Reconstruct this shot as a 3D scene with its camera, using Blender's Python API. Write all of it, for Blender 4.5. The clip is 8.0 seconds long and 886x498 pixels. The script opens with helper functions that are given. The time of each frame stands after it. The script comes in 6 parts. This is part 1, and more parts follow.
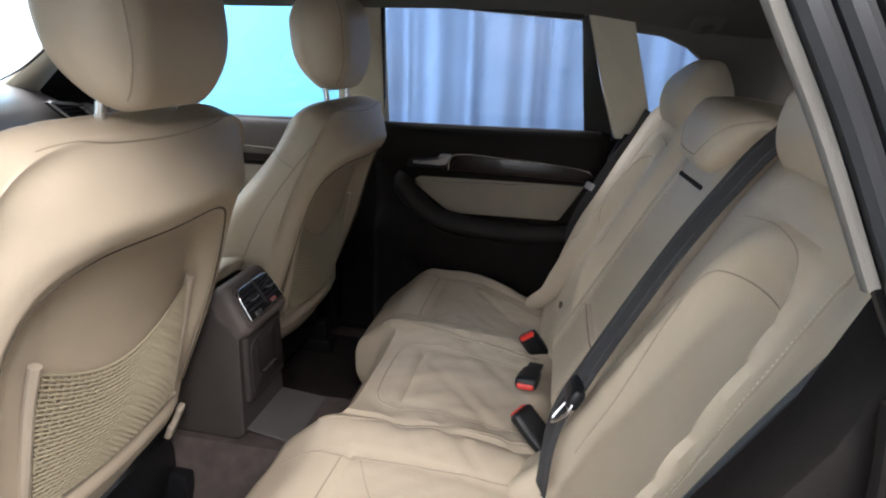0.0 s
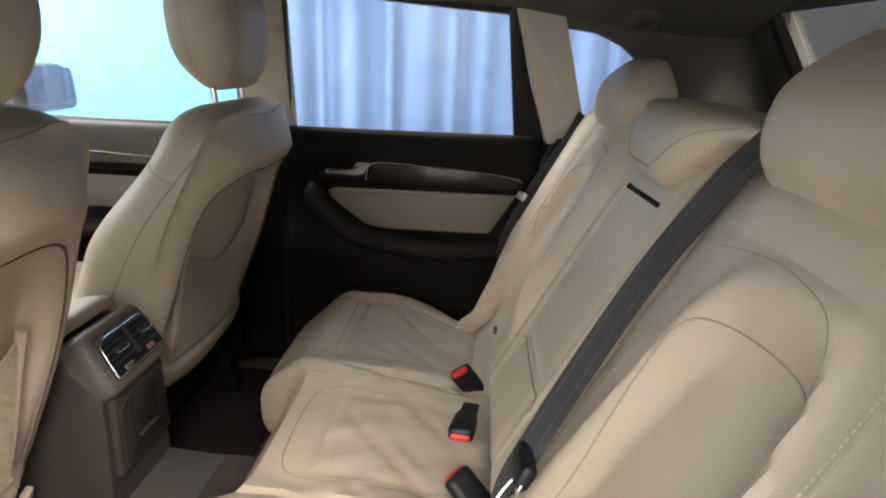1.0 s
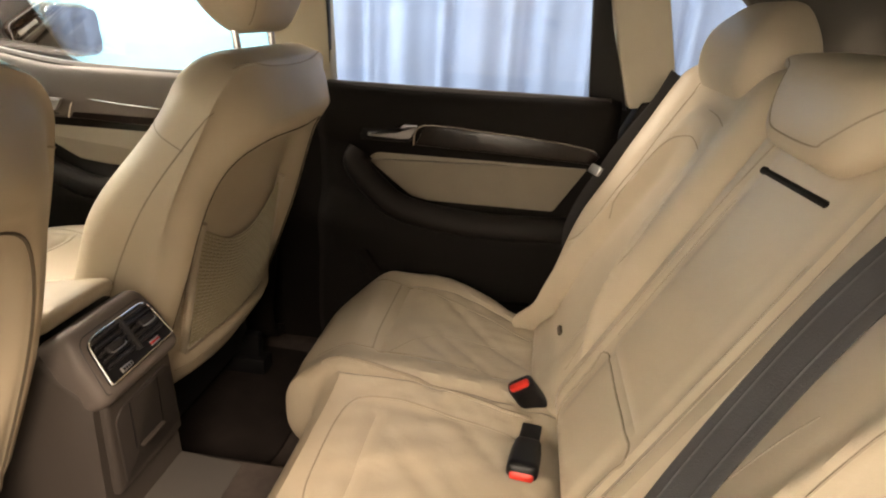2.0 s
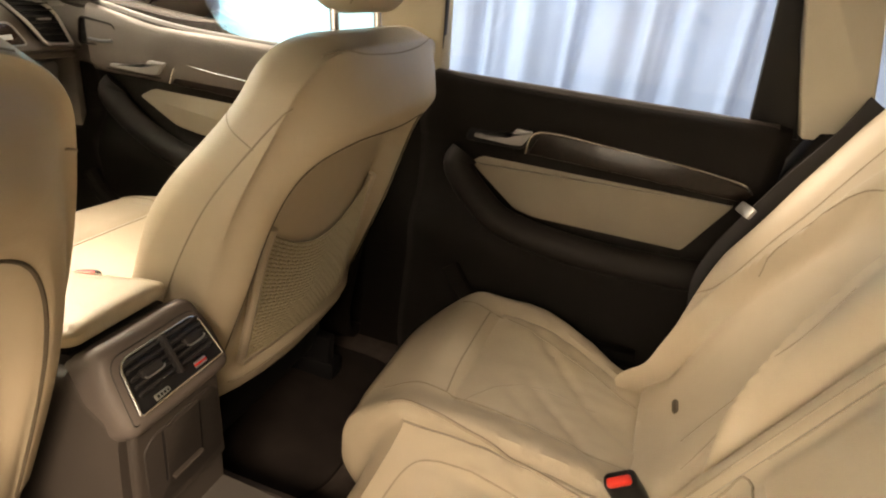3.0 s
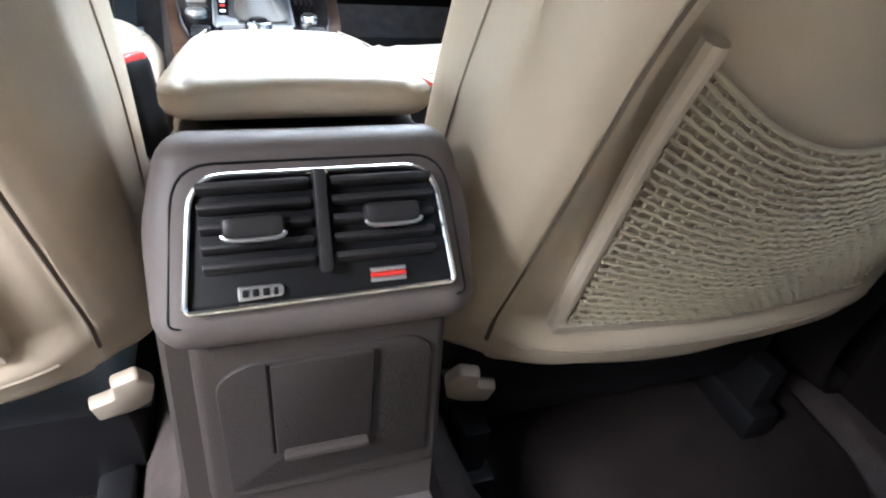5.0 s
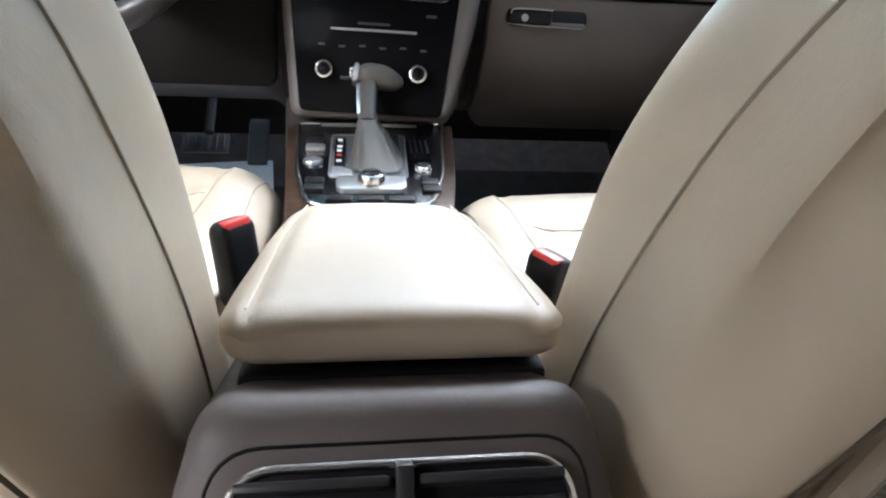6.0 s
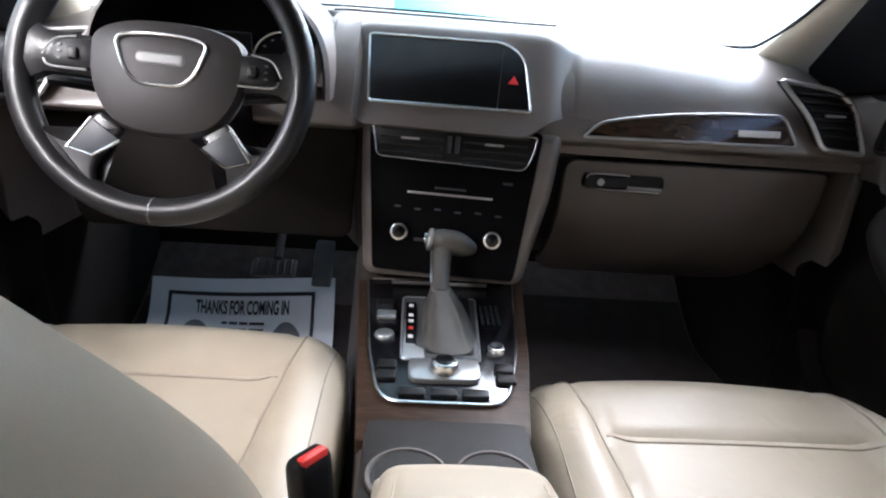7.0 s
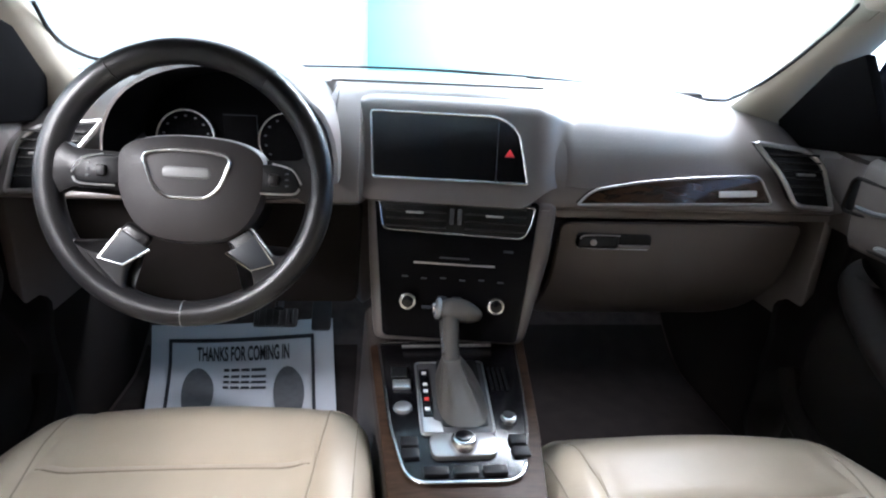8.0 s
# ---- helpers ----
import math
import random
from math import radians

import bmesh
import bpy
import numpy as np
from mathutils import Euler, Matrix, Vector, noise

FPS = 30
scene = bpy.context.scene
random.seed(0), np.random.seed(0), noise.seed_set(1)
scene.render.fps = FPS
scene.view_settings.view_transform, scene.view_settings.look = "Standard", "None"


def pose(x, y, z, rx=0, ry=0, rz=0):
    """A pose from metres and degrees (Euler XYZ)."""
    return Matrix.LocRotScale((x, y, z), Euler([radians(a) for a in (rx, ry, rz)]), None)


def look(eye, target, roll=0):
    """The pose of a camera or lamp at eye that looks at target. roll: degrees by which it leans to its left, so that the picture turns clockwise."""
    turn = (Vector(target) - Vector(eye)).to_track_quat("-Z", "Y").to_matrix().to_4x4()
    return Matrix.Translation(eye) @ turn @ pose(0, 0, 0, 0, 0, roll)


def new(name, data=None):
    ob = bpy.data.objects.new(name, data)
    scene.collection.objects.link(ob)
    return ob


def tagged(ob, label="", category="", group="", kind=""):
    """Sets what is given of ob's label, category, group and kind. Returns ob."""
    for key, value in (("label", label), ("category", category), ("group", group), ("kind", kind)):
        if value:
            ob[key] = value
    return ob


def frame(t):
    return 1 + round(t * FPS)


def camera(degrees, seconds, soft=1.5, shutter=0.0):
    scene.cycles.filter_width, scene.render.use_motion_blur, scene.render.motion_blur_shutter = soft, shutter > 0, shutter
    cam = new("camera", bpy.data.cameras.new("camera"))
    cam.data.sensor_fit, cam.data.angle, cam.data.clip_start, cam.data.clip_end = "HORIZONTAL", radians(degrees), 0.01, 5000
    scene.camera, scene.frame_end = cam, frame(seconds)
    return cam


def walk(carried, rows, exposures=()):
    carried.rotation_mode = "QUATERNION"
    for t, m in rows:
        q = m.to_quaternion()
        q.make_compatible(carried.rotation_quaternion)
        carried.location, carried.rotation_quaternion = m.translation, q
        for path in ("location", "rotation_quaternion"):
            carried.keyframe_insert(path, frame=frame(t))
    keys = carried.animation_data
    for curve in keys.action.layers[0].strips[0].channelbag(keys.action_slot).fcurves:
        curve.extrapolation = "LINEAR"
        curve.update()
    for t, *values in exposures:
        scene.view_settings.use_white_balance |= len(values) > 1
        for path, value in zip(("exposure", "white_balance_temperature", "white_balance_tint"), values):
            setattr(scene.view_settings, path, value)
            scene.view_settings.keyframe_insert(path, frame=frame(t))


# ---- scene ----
from mathutils.bvhtree import BVHTree

cam = camera(73.5, 8.0, 2.1)
PATH = [
    (0, (-0.986, -0.564, 1.284), (0.881, -0.218, 0.656), 1.6),
    (0.5, (-0.92, -0.544, 1.28), (0.974, -0.386, 0.657), 1.4),
    (1, (-0.811, -0.55, 1.272), (1.089, -0.447, 0.657), 2.2),
    (1.5, (-0.712, -0.55, 1.257), (1.165, -0.414, 0.579), 2.6),
    (1.7, (-0.673, -0.533, 1.248), (1.19, -0.367, 0.542), 3.1),
    (2.8, (-0.474, -0.468, 1.255), (1.29, -0.024, 0.423), 4.7),
    (3, (-0.44, -0.458, 1.257), (1.302, 0.064, 0.424), 6.9),
    (3.5, (-0.329, -0.383, 1.196), (1.233, 0.419, 0.238), 13.7),
    (4, (-0.186, -0.315, 1.11), (1.135, 0.706, 0.009), 19.3),
    (4.2, (-0.138, -0.301, 1.076), (1.043, 0.844, -0.062), 19.2),
    (5.3, (-0.011, -0.24, 0.98), (0.448, 1.355, -0.136), 3.6),
    (5.5, (-0.005, -0.222, 0.978), (0.388, 1.417, -0.098), 2.6),
    (5.7, (-0.004, -0.197, 0.986), (0.33, 1.507, -0.007), 2.4),
    (6, (-0.01, -0.153, 1.005), (0.27, 1.631, 0.146), 3.7),
    (6.5, (-0.023, -0.099, 1.064), (0.142, 1.761, 0.348), 4.2),
    (7, (-0.048, -0.075, 1.134), (0.071, 1.811, 0.479), 4.4),
    (7.5, (-0.076, -0.071, 1.21), (0.005, 1.823, 0.573), 3.1),
    (8, (-0.107, -0.081, 1.263), (0.099, 1.792, 0.592), 2.9),
]
EXPOSURES = [(0.0, -0.22, 5950, 13), (0.5, 0.02, 6000, 13), (1.0, 0.16, 6500, 14), (1.5, 0.36, 7500, 18), (2.8, 0.68, 9700, 17), (3.5, 0.92, 9700, 18), (4.0, 1.2, 6900, 14),
             (5.3, 1.64, 5450, 12), (5.5, 1.64, 5450, 12), (6.0, 0.75, 5650, 13), (6.5, 0.12, 6000, 14), (7.0, 0.0, 5800, 16), (7.5, 0.1, 5800, 15), (8.0, 0.02, 5700, 15)]
walk(cam, [(t, look(eye, target, roll)) for t, eye, target, roll in PATH], EXPOSURES)

# ---------------------------------------------------------------- world and light
world = bpy.data.worlds.new("hall")
scene.world = world
world.use_nodes = True
world.node_tree.nodes["Background"].inputs[0].default_value = (0.75, 0.85, 1.0, 1)
world.node_tree.nodes["Background"].inputs[1].default_value = 0.10


def area_lamp(name, x, y, z, sx, sy, watts, color, target=None):
    data = bpy.data.lights.new(name, "AREA")
    data.shape, data.size, data.size_y, data.energy, data.color = "RECTANGLE", sx, sy, watts, color
    ob = new(name, data)
    ob.matrix_world = look((x, y, z), target or (x, y + 0.001, 0))
    return ob


# All lamps are out of view; this one is added to brighten the front wall.
area_lamp("fill_front_wall", 0.2, 3.35, 2.75, 3.2, 0.5, 90, (1.0, 0.98, 0.95))
# Front and left lamps follow the light's direction; right and rear are assumed.
area_lamp("hall_light_front", 1.5, 2.55, 2.75, 1.6, 1.1, 225, (1.0, 0.98, 0.95))
area_lamp("hall_light_right", 1.80, 0.0, 2.75, 0.5, 3.0, 18, (0.92, 0.95, 1.0))
area_lamp("hall_light_left", -1.85, -1.30, 2.50, 1.5, 0.6, 135, (1.0, 0.92, 0.83), (-0.45, -0.35, 0.9))
# Added fill: washes the left wall, which bounces light onto the dash.
area_lamp("fill_left_wall", -2.5, 0.7, 2.75, 0.5, 1.8, 380, (1.0, 0.97, 0.93), (-3.6, 0.7, 2.4))
area_lamp("hall_light_rear", 0.0, -3.0, 2.75, 2.4, 0.6, 4, (1.0, 0.98, 0.95))

# ---------------------------------------------------------------- materials


def mat(name, color, rough=0.5, metal=0.0, spec=0.5, grain=0.0, scale=300.0, vary=0.0, vscale=6.0, bump=0.0, coat=0.0, wrinkle=0.0):
    m = bpy.data.materials.new(name)
    m.use_nodes = True
    nt = m.node_tree
    b = nt.nodes["Principled BSDF"]
    b.inputs["Roughness"].default_value = rough
    b.inputs["Metallic"].default_value = metal
    b.inputs["Specular IOR Level"].default_value = spec
    b.inputs["Coat Weight"].default_value = coat
    b.inputs["Base Color"].default_value = (*color, 1)
    tc = nt.nodes.new("ShaderNodeTexCoord")
    if vary > 0:
        n = nt.nodes.new("ShaderNodeTexNoise")
        n.inputs["Scale"].default_value, n.inputs["Detail"].default_value = vscale, 5
        nt.links.new(tc.outputs["Object"], n.inputs["Vector"])
        ramp = nt.nodes.new("ShaderNodeMapRange")
        ramp.inputs["From Min"].default_value, ramp.inputs["From Max"].default_value = 0.3, 0.7
        ramp.inputs["To Min"].default_value, ramp.inputs["To Max"].default_value = 1 - vary, 1 + vary
        nt.links.new(n.outputs["Fac"], ramp.inputs["Value"])
        mul = nt.nodes.new("ShaderNodeVectorMath")
        mul.operation = "SCALE"
        mul.inputs[0].default_value = color
        nt.links.new(ramp.outputs["Result"], mul.inputs["Scale"])
        nt.links.new(mul.outputs["Vector"], b.inputs["Base Color"])
        r2 = nt.nodes.new("ShaderNodeMapRange")
        r2.inputs["To Min"].default_value, r2.inputs["To Max"].default_value = max(0.02, rough - 0.08), min(1, rough + 0.08)
        nt.links.new(n.outputs["Fac"], r2.inputs["Value"])
        nt.links.new(r2.outputs["Result"], b.inputs["Roughness"])
    if bump > 0:
        g = nt.nodes.new("ShaderNodeTexVoronoi" if grain == 1 else "ShaderNodeTexNoise")
        g.inputs["Scale"].default_value = scale
        nt.links.new(tc.outputs["Object"], g.inputs["Vector"])
        bp = nt.nodes.new("ShaderNodeBump")
        bp.inputs["Strength"].default_value, bp.inputs["Distance"].default_value = bump, 0.001
        nt.links.new(g.outputs[0], bp.inputs["Height"])
        nt.links.new(bp.outputs["Normal"], b.inputs["Normal"])
        if wrinkle > 0:
            w = nt.nodes.new("ShaderNodeTexNoise")
            w.inputs["Scale"].default_value, w.inputs["Detail"].default_value, w.inputs["Distortion"].default_value = 16, 4, 1.2
            nt.links.new(tc.outputs["Object"], w.inputs["Vector"])
            wb = nt.nodes.new("ShaderNodeBump")
            wb.inputs["Strength"].default_value, wb.inputs["Distance"].default_value = wrinkle, 0.004
            nt.links.new(w.outputs["Fac"], wb.inputs["Height"])
            nt.links.new(wb.outputs["Normal"], bp.inputs["Normal"])
    return m


M_LEATHER = mat("beige_leather", (0.47, 0.395, 0.295), 0.44, spec=0.4, grain=1, scale=900, vary=0.07, vscale=7, bump=0.06, wrinkle=0.22)
# the seats' leather again, with the door's shade put into the colour
M_INSERT = mat("shaded_door_leather", (0.25, 0.215, 0.165), 0.5, spec=0.35, grain=1, scale=900, vary=0.06, vscale=9, bump=0.06)
M_SEAM = mat("leather_seam", (0.30, 0.245, 0.18), 0.7)
# dark tone that paints the shade in grooves and slots
M_GROOVESHADE = mat("groove_shade", (0.10, 0.078, 0.055), 0.8)
M_STITCH = mat("cream_thread", (0.54, 0.47, 0.36), 0.7)
M_BEIGE = mat("beige_plastic", (0.47, 0.40, 0.31), 0.5, grain=1, scale=700, vary=0.04, bump=0.1)
M_PILLAR = mat("beige_pillar_fabric", (0.50, 0.455, 0.36), 0.8, scale=900, vary=0.05, bump=0.15)
# beige liner darkened: the shade under the roof is put into the colour
M_LINER = mat("shaded_headliner_fabric", (0.090, 0.083, 0.073), 0.95, scale=1100, vary=0.05, bump=0.2)
M_DARK = mat("dark_brown_plastic", (0.048, 0.040, 0.036), 0.5, spec=0.4, grain=1, scale=650, vary=0.08, bump=0.2)
M_PANEL = mat("dark_brown_panel", (0.030, 0.025, 0.023), 0.55, spec=0.35, grain=1, scale=650, vary=0.08, bump=0.2)
M_ARM = mat("dark_armrest_plastic", (0.014, 0.0115, 0.0105), 0.6, spec=0.2, grain=1, scale=650, vary=0.08, bump=0.2)
M_DASH = mat("brown_grey_dash", (0.165, 0.145, 0.136), 0.34, spec=0.7, grain=1, scale=600, vary=0.07, bump=0.08)
M_CONSOLE = mat("brown_grey_console", (0.105, 0.088, 0.081), 0.56, spec=0.35, grain=1, scale=600, vary=0.07, bump=0.08)
M_DASHLOW = mat("brown_dash_lower", (0.125, 0.108, 0.100), 0.55, spec=0.4, grain=1, scale=600, vary=0.07, bump=0.2)
M_DOOR = mat("near_black_door", (0.0125, 0.0105, 0.0095), 0.65, spec=0.08, grain=1, scale=600, vary=0.1, bump=0.2)
M_SAIL = mat("matte_black", (0.0035, 0.0035, 0.004), 0.85, spec=0.05)
M_EMBLEM = mat("dull_silver", (0.22, 0.22, 0.22), 0.45, metal=0.6)
M_DOORFRONT = mat("dark_brown_door", (0.115, 0.100, 0.092), 0.5, spec=0.3, grain=1, scale=600, vary=0.08, bump=0.15)
M_CARPET = mat("brown_carpet", (0.060, 0.049, 0.045), 0.97, spec=0.1, scale=420, vary=0.22, vscale=30, bump=0.8)
M_MAT = mat("black_floor_mat", (0.020, 0.016, 0.015), 0.95, spec=0.1, scale=500, vary=0.2, vscale=20, bump=0.7)
M_BLACK = mat("black_plastic", (0.007, 0.007, 0.008), 0.42, spec=0.3, vary=0.05)
M_SLAT = mat("dark_grey_slat", (0.022, 0.021, 0.022), 0.4, spec=0.4)
M_RUBBER = mat("black_rubber", (0.015, 0.015, 0.016), 0.42, spec=0.5, vary=0.08)
M_GLOSS = mat("gloss_black", (0.006, 0.006, 0.008), 0.18, spec=0.5)
M_STACK = mat("piano_black_panel", (0.004, 0.004, 0.005), 0.32, spec=0.06)
M_HANDLE = mat("satin_handle", (0.42, 0.42, 0.43), 0.40, metal=0.5)
M_SCREEN = mat("dark_screen", (0.004, 0.004, 0.005), 0.25, spec=0.4)
M_CHROME = mat("satin_aluminium", (0.80, 0.80, 0.80), 0.24, metal=1.0)
M_SILVER = mat("silver_plastic", (0.55, 0.55, 0.55), 0.32, metal=0.85)
M_GREYSW = mat("grey_switch", (0.06, 0.067, 0.078), 0.42, metal=0.0)
M_STRIP = mat("blue_grey_strip", (0.022, 0.025, 0.030), 0.5)
M_GUN = mat("gunmetal_satin", (0.055, 0.055, 0.058), 0.45)
M_INLAY = mat("blue_grey_inlay", (0.026, 0.030, 0.036), 0.45, spec=0.4)
M_RED = mat("red_plastic", (0.62, 0.03, 0.02), 0.4)
M_WHITE = mat("white_marking", (0.75, 0.75, 0.75), 0.6)
M_WEBBING = mat("grey_brown_webbing", (0.044, 0.043, 0.045), 0.75, spec=0.3, scale=900, vary=0.06, bump=0.4)
M_NET = mat("beige_net_cord", (0.37, 0.32, 0.22), 0.8)
M_PAPER = mat("white_paper", (0.52, 0.52, 0.54), 0.85, vary=0.04)
M_INK = mat("black_ink", (0.02, 0.02, 0.025), 0.8)
M_INKGREY = mat("grey_ink", (0.10, 0.10, 0.105), 0.85, vary=0.15, vscale=60)
M_PAINT = mat("pale_metallic_paint", (0.36, 0.33, 0.31), 0.28, metal=0.4, coat=0.6)
M_CONCRETE = mat("grey_concrete", (0.22, 0.22, 0.225), 0.8, scale=80, vary=0.15, bump=0.3)
M_HALLWALL = mat("white_hall_wall", (0.74, 0.82, 0.86), 0.8, vary=0.03)
M_BOUNCEWALL = mat("pale_bounce_wall", (0.66, 0.66, 0.65), 0.85, vary=0.06)
M_REARWALL = mat("dark_grey_shutter", (0.10, 0.10, 0.105), 0.7, vary=0.1)
M_TEAL = mat("pale_turquoise_wall", (0.20, 0.55, 0.82), 0.8, vary=0.05)


def glare_fade():
    """Turquoise that goes to white along the wall: glare put into the colour."""
    m = bpy.data.materials.new("turquoise_glare_fade")
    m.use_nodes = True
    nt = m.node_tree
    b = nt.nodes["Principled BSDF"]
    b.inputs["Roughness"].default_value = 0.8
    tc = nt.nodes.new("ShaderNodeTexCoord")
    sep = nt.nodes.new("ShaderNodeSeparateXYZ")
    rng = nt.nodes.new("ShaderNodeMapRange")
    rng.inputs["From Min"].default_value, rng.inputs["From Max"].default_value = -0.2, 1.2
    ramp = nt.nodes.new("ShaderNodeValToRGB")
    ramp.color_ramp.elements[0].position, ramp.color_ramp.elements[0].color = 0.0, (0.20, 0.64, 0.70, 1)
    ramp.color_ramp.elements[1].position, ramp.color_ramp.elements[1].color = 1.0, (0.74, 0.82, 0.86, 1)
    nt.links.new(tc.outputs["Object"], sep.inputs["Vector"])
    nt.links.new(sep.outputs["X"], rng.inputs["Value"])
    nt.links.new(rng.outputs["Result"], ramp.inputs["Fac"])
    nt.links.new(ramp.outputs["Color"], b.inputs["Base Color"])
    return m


M_TEALGLARE = glare_fade()
M_CURTAIN = mat("blue_curtain", (0.20, 0.29, 0.50), 0.85, vary=0.10, vscale=3)
M_MIRROR = mat("mirror", (0.9, 0.9, 0.9), 0.02, metal=1.0)


def glass_mat():
    m = bpy.data.materials.new("window_glass")
    m.use_nodes = True
    b = m.node_tree.nodes["Principled BSDF"]
    b.inputs["Base Color"].default_value = (0.92, 0.97, 0.95, 1)
    b.inputs["Roughness"].default_value = 0.0
    b.inputs["Transmission Weight"].default_value = 1.0
    b.inputs["IOR"].default_value = 1.45
    return m


M_GLASS = glass_mat()


def wood_mat(name, rough, coat, spec=0.5, tone=1.0):
    m = bpy.data.materials.new(name)
    m.use_nodes = True
    nt = m.node_tree
    b = nt.nodes["Principled BSDF"]
    b.inputs["Roughness"].default_value = rough
    b.inputs["Coat Weight"].default_value = coat
    b.inputs["Specular IOR Level"].default_value = spec
    tc = nt.nodes.new("ShaderNodeTexCoord")
    mp = nt.nodes.new("ShaderNodeMapping")
    mp.inputs["Scale"].default_value = (9, 40, 40)
    n = nt.nodes.new("ShaderNodeTexNoise")
    n.inputs["Scale"].default_value, n.inputs["Detail"].default_value, n.inputs["Distortion"].default_value = 2.4, 6, 0.9
    r = nt.nodes.new("ShaderNodeValToRGB")
    r.color_ramp.elements[0].position, r.color_ramp.elements[0].color = 0.28, (0.026 * tone, 0.015 * tone, 0.010 * tone, 1)
    r.color_ramp.elements[1].position, r.color_ramp.elements[1].color = 0.75, (0.068 * tone, 0.038 * tone, 0.023 * tone, 1)
    nt.links.new(tc.outputs["Object"], mp.inputs["Vector"])
    nt.links.new(mp.outputs["Vector"], n.inputs["Vector"])
    nt.links.new(n.outputs["Fac"], r.inputs["Fac"])
    nt.links.new(r.outputs["Color"], b.inputs["Base Color"])
    return m


M_WOOD = wood_mat("polished_walnut", 0.2, 1.0)
M_WOODDULL = wood_mat("satin_walnut", 0.45, 0.0, 0.10, 1.0)
M_WOODDARK = wood_mat("dark_walnut", 0.35, 0.2, 0.3, 0.22)

# ---------------------------------------------------------------- mesh tools


def thing(name, label, category, group="", kind="", at=(0, 0, 0)):
    ob = new(name)
    ob.empty_display_size = 0.05
    ob.location = at
    return tagged(ob, label, category, group, kind)


def part(name, bm, material, parent=None, label="", angle=35, smooth=True):
    me = bpy.data.meshes.new(name)
    bmesh.ops.recalc_face_normals(bm, faces=bm.faces)
    bm.to_mesh(me)
    bm.free()
    me.materials.append(material)
    if smooth:
        me.polygons.foreach_set("use_smooth", [True] * len(me.polygons))
        me.set_sharp_from_angle(angle=radians(angle))
    ob = new(name, me)
    if parent is not None:
        ob.parent = parent
        off = Vector((0, 0, 0))
        p = parent
        while p is not None:
            off += p.location
            p = p.parent
        me.transform(Matrix.Translation(-off))
    if label:
        tagged(ob, label)
    return ob


def structure(name, bm, material, label, category, angle=35):
    return tagged(part(name, bm, material, None, "", angle), label, category, "", "structure")


def join(*bms):
    out = bms[0]
    for b in bms[1:]:
        me = bpy.data.meshes.new("tmp")
        b.to_mesh(me)
        b.free()
        out.from_mesh(me)
        bpy.data.meshes.remove(me)
    return out


def moved(bm, m):
    bmesh.ops.transform(bm, matrix=m, verts=bm.verts)
    return bm


def bx(c, size, bevel=0.004, seg=2, rot=(0, 0, 0)):
    bm = bmesh.new()
    bmesh.ops.create_cube(bm, size=1)
    bmesh.ops.scale(bm, vec=size, verts=bm.verts)
    b = min(bevel, min(size) * 0.49)
    if b > 0:
        bmesh.ops.bevel(bm, geom=list(bm.edges), offset=b, segments=seg, profile=0.5, affect="EDGES")
    return moved(bm, pose(*c, *rot))


def cyl(p0, p1, r0, r1=None, seg=20, bevel=0.0):
    p0, p1 = Vector(p0), Vector(p1)
    bm = bmesh.new()
    bmesh.ops.create_cone(bm, cap_ends=True, segments=seg, radius1=r0, radius2=r0 if r1 is None else r1, depth=(p1 - p0).length)
    if bevel > 0:
        rim = [e for e in bm.edges if abs(e.verts[0].co.z - e.verts[1].co.z) < 1e-6]
        bmesh.ops.bevel(bm, geom=rim, offset=bevel, segments=2, profile=0.5, affect="EDGES")
    q = (p1 - p0).to_track_quat("Z", "Y").to_matrix().to_4x4()
    return moved(bm, Matrix.Translation((p0 + p1) / 2) @ q)


def ring_loft(rings, closed=True, cap=True, loop=False):
    bm = bmesh.new()
    vs = [[bm.verts.new(p) for p in r] for r in rings]
    n = len(vs[0])
    pairs = list(zip(vs, vs[1:])) + ([(vs[-1], vs[0])] if loop else [])
    for a, b in pairs:
        for i in range(n if closed else n - 1):
            j = (i + 1) % n
            bm.faces.new((a[i], a[j], b[j], b[i]))
    if cap and closed and not loop:
        bm.faces.new(vs[0][::-1])
        bm.faces.new(vs[-1])
    return bm


def smooth_path(pts, n=8, loop=False):
    """Catmull-Rom through the points."""
    P = [Vector(p) for p in pts]
    out = []
    m = len(P)
    for i in range(m if loop else m - 1):
        a = P[(i - 1) % m] if (loop or i > 0) else P[0]
        b, c = P[i], P[(i + 1) % m]
        d = P[(i + 2) % m] if (loop or i + 2 < m) else P[-1]
        for k in range(n):
            t = k / n
            out.append(0.5 * (2 * b + (c - a) * t + (2 * a - 5 * b + 4 * c - d) * t * t + (3 * b - a - 3 * c + d) * t ** 3))
    if not loop:
        out.append(P[-1])
    return out


def tube(pts, r, seg=8, loop=False, n=6, smooth=True, flat=1.0):
    P = smooth_path(pts, n, loop) if smooth else [Vector(p) for p in pts]
    rings = []
    up = None
    for i, p in enumerate(P):
        a = P[i - 1] if (i > 0 or loop) else P[i]
        b = P[(i + 1) % len(P)] if (i + 1 < len(P) or loop) else P[i]
        d = (b - a).normalized()
        if up is None:
            up = d.orthogonal().normalized()
        up = (up - d * up.dot(d)).normalized()
        side = d.cross(up)
        rings.append([p + r * (math.cos(2 * math.pi * k / seg) * up + flat * math.sin(2 * math.pi * k / seg) * side) for k in range(seg)])
    return ring_loft(rings, loop=loop)


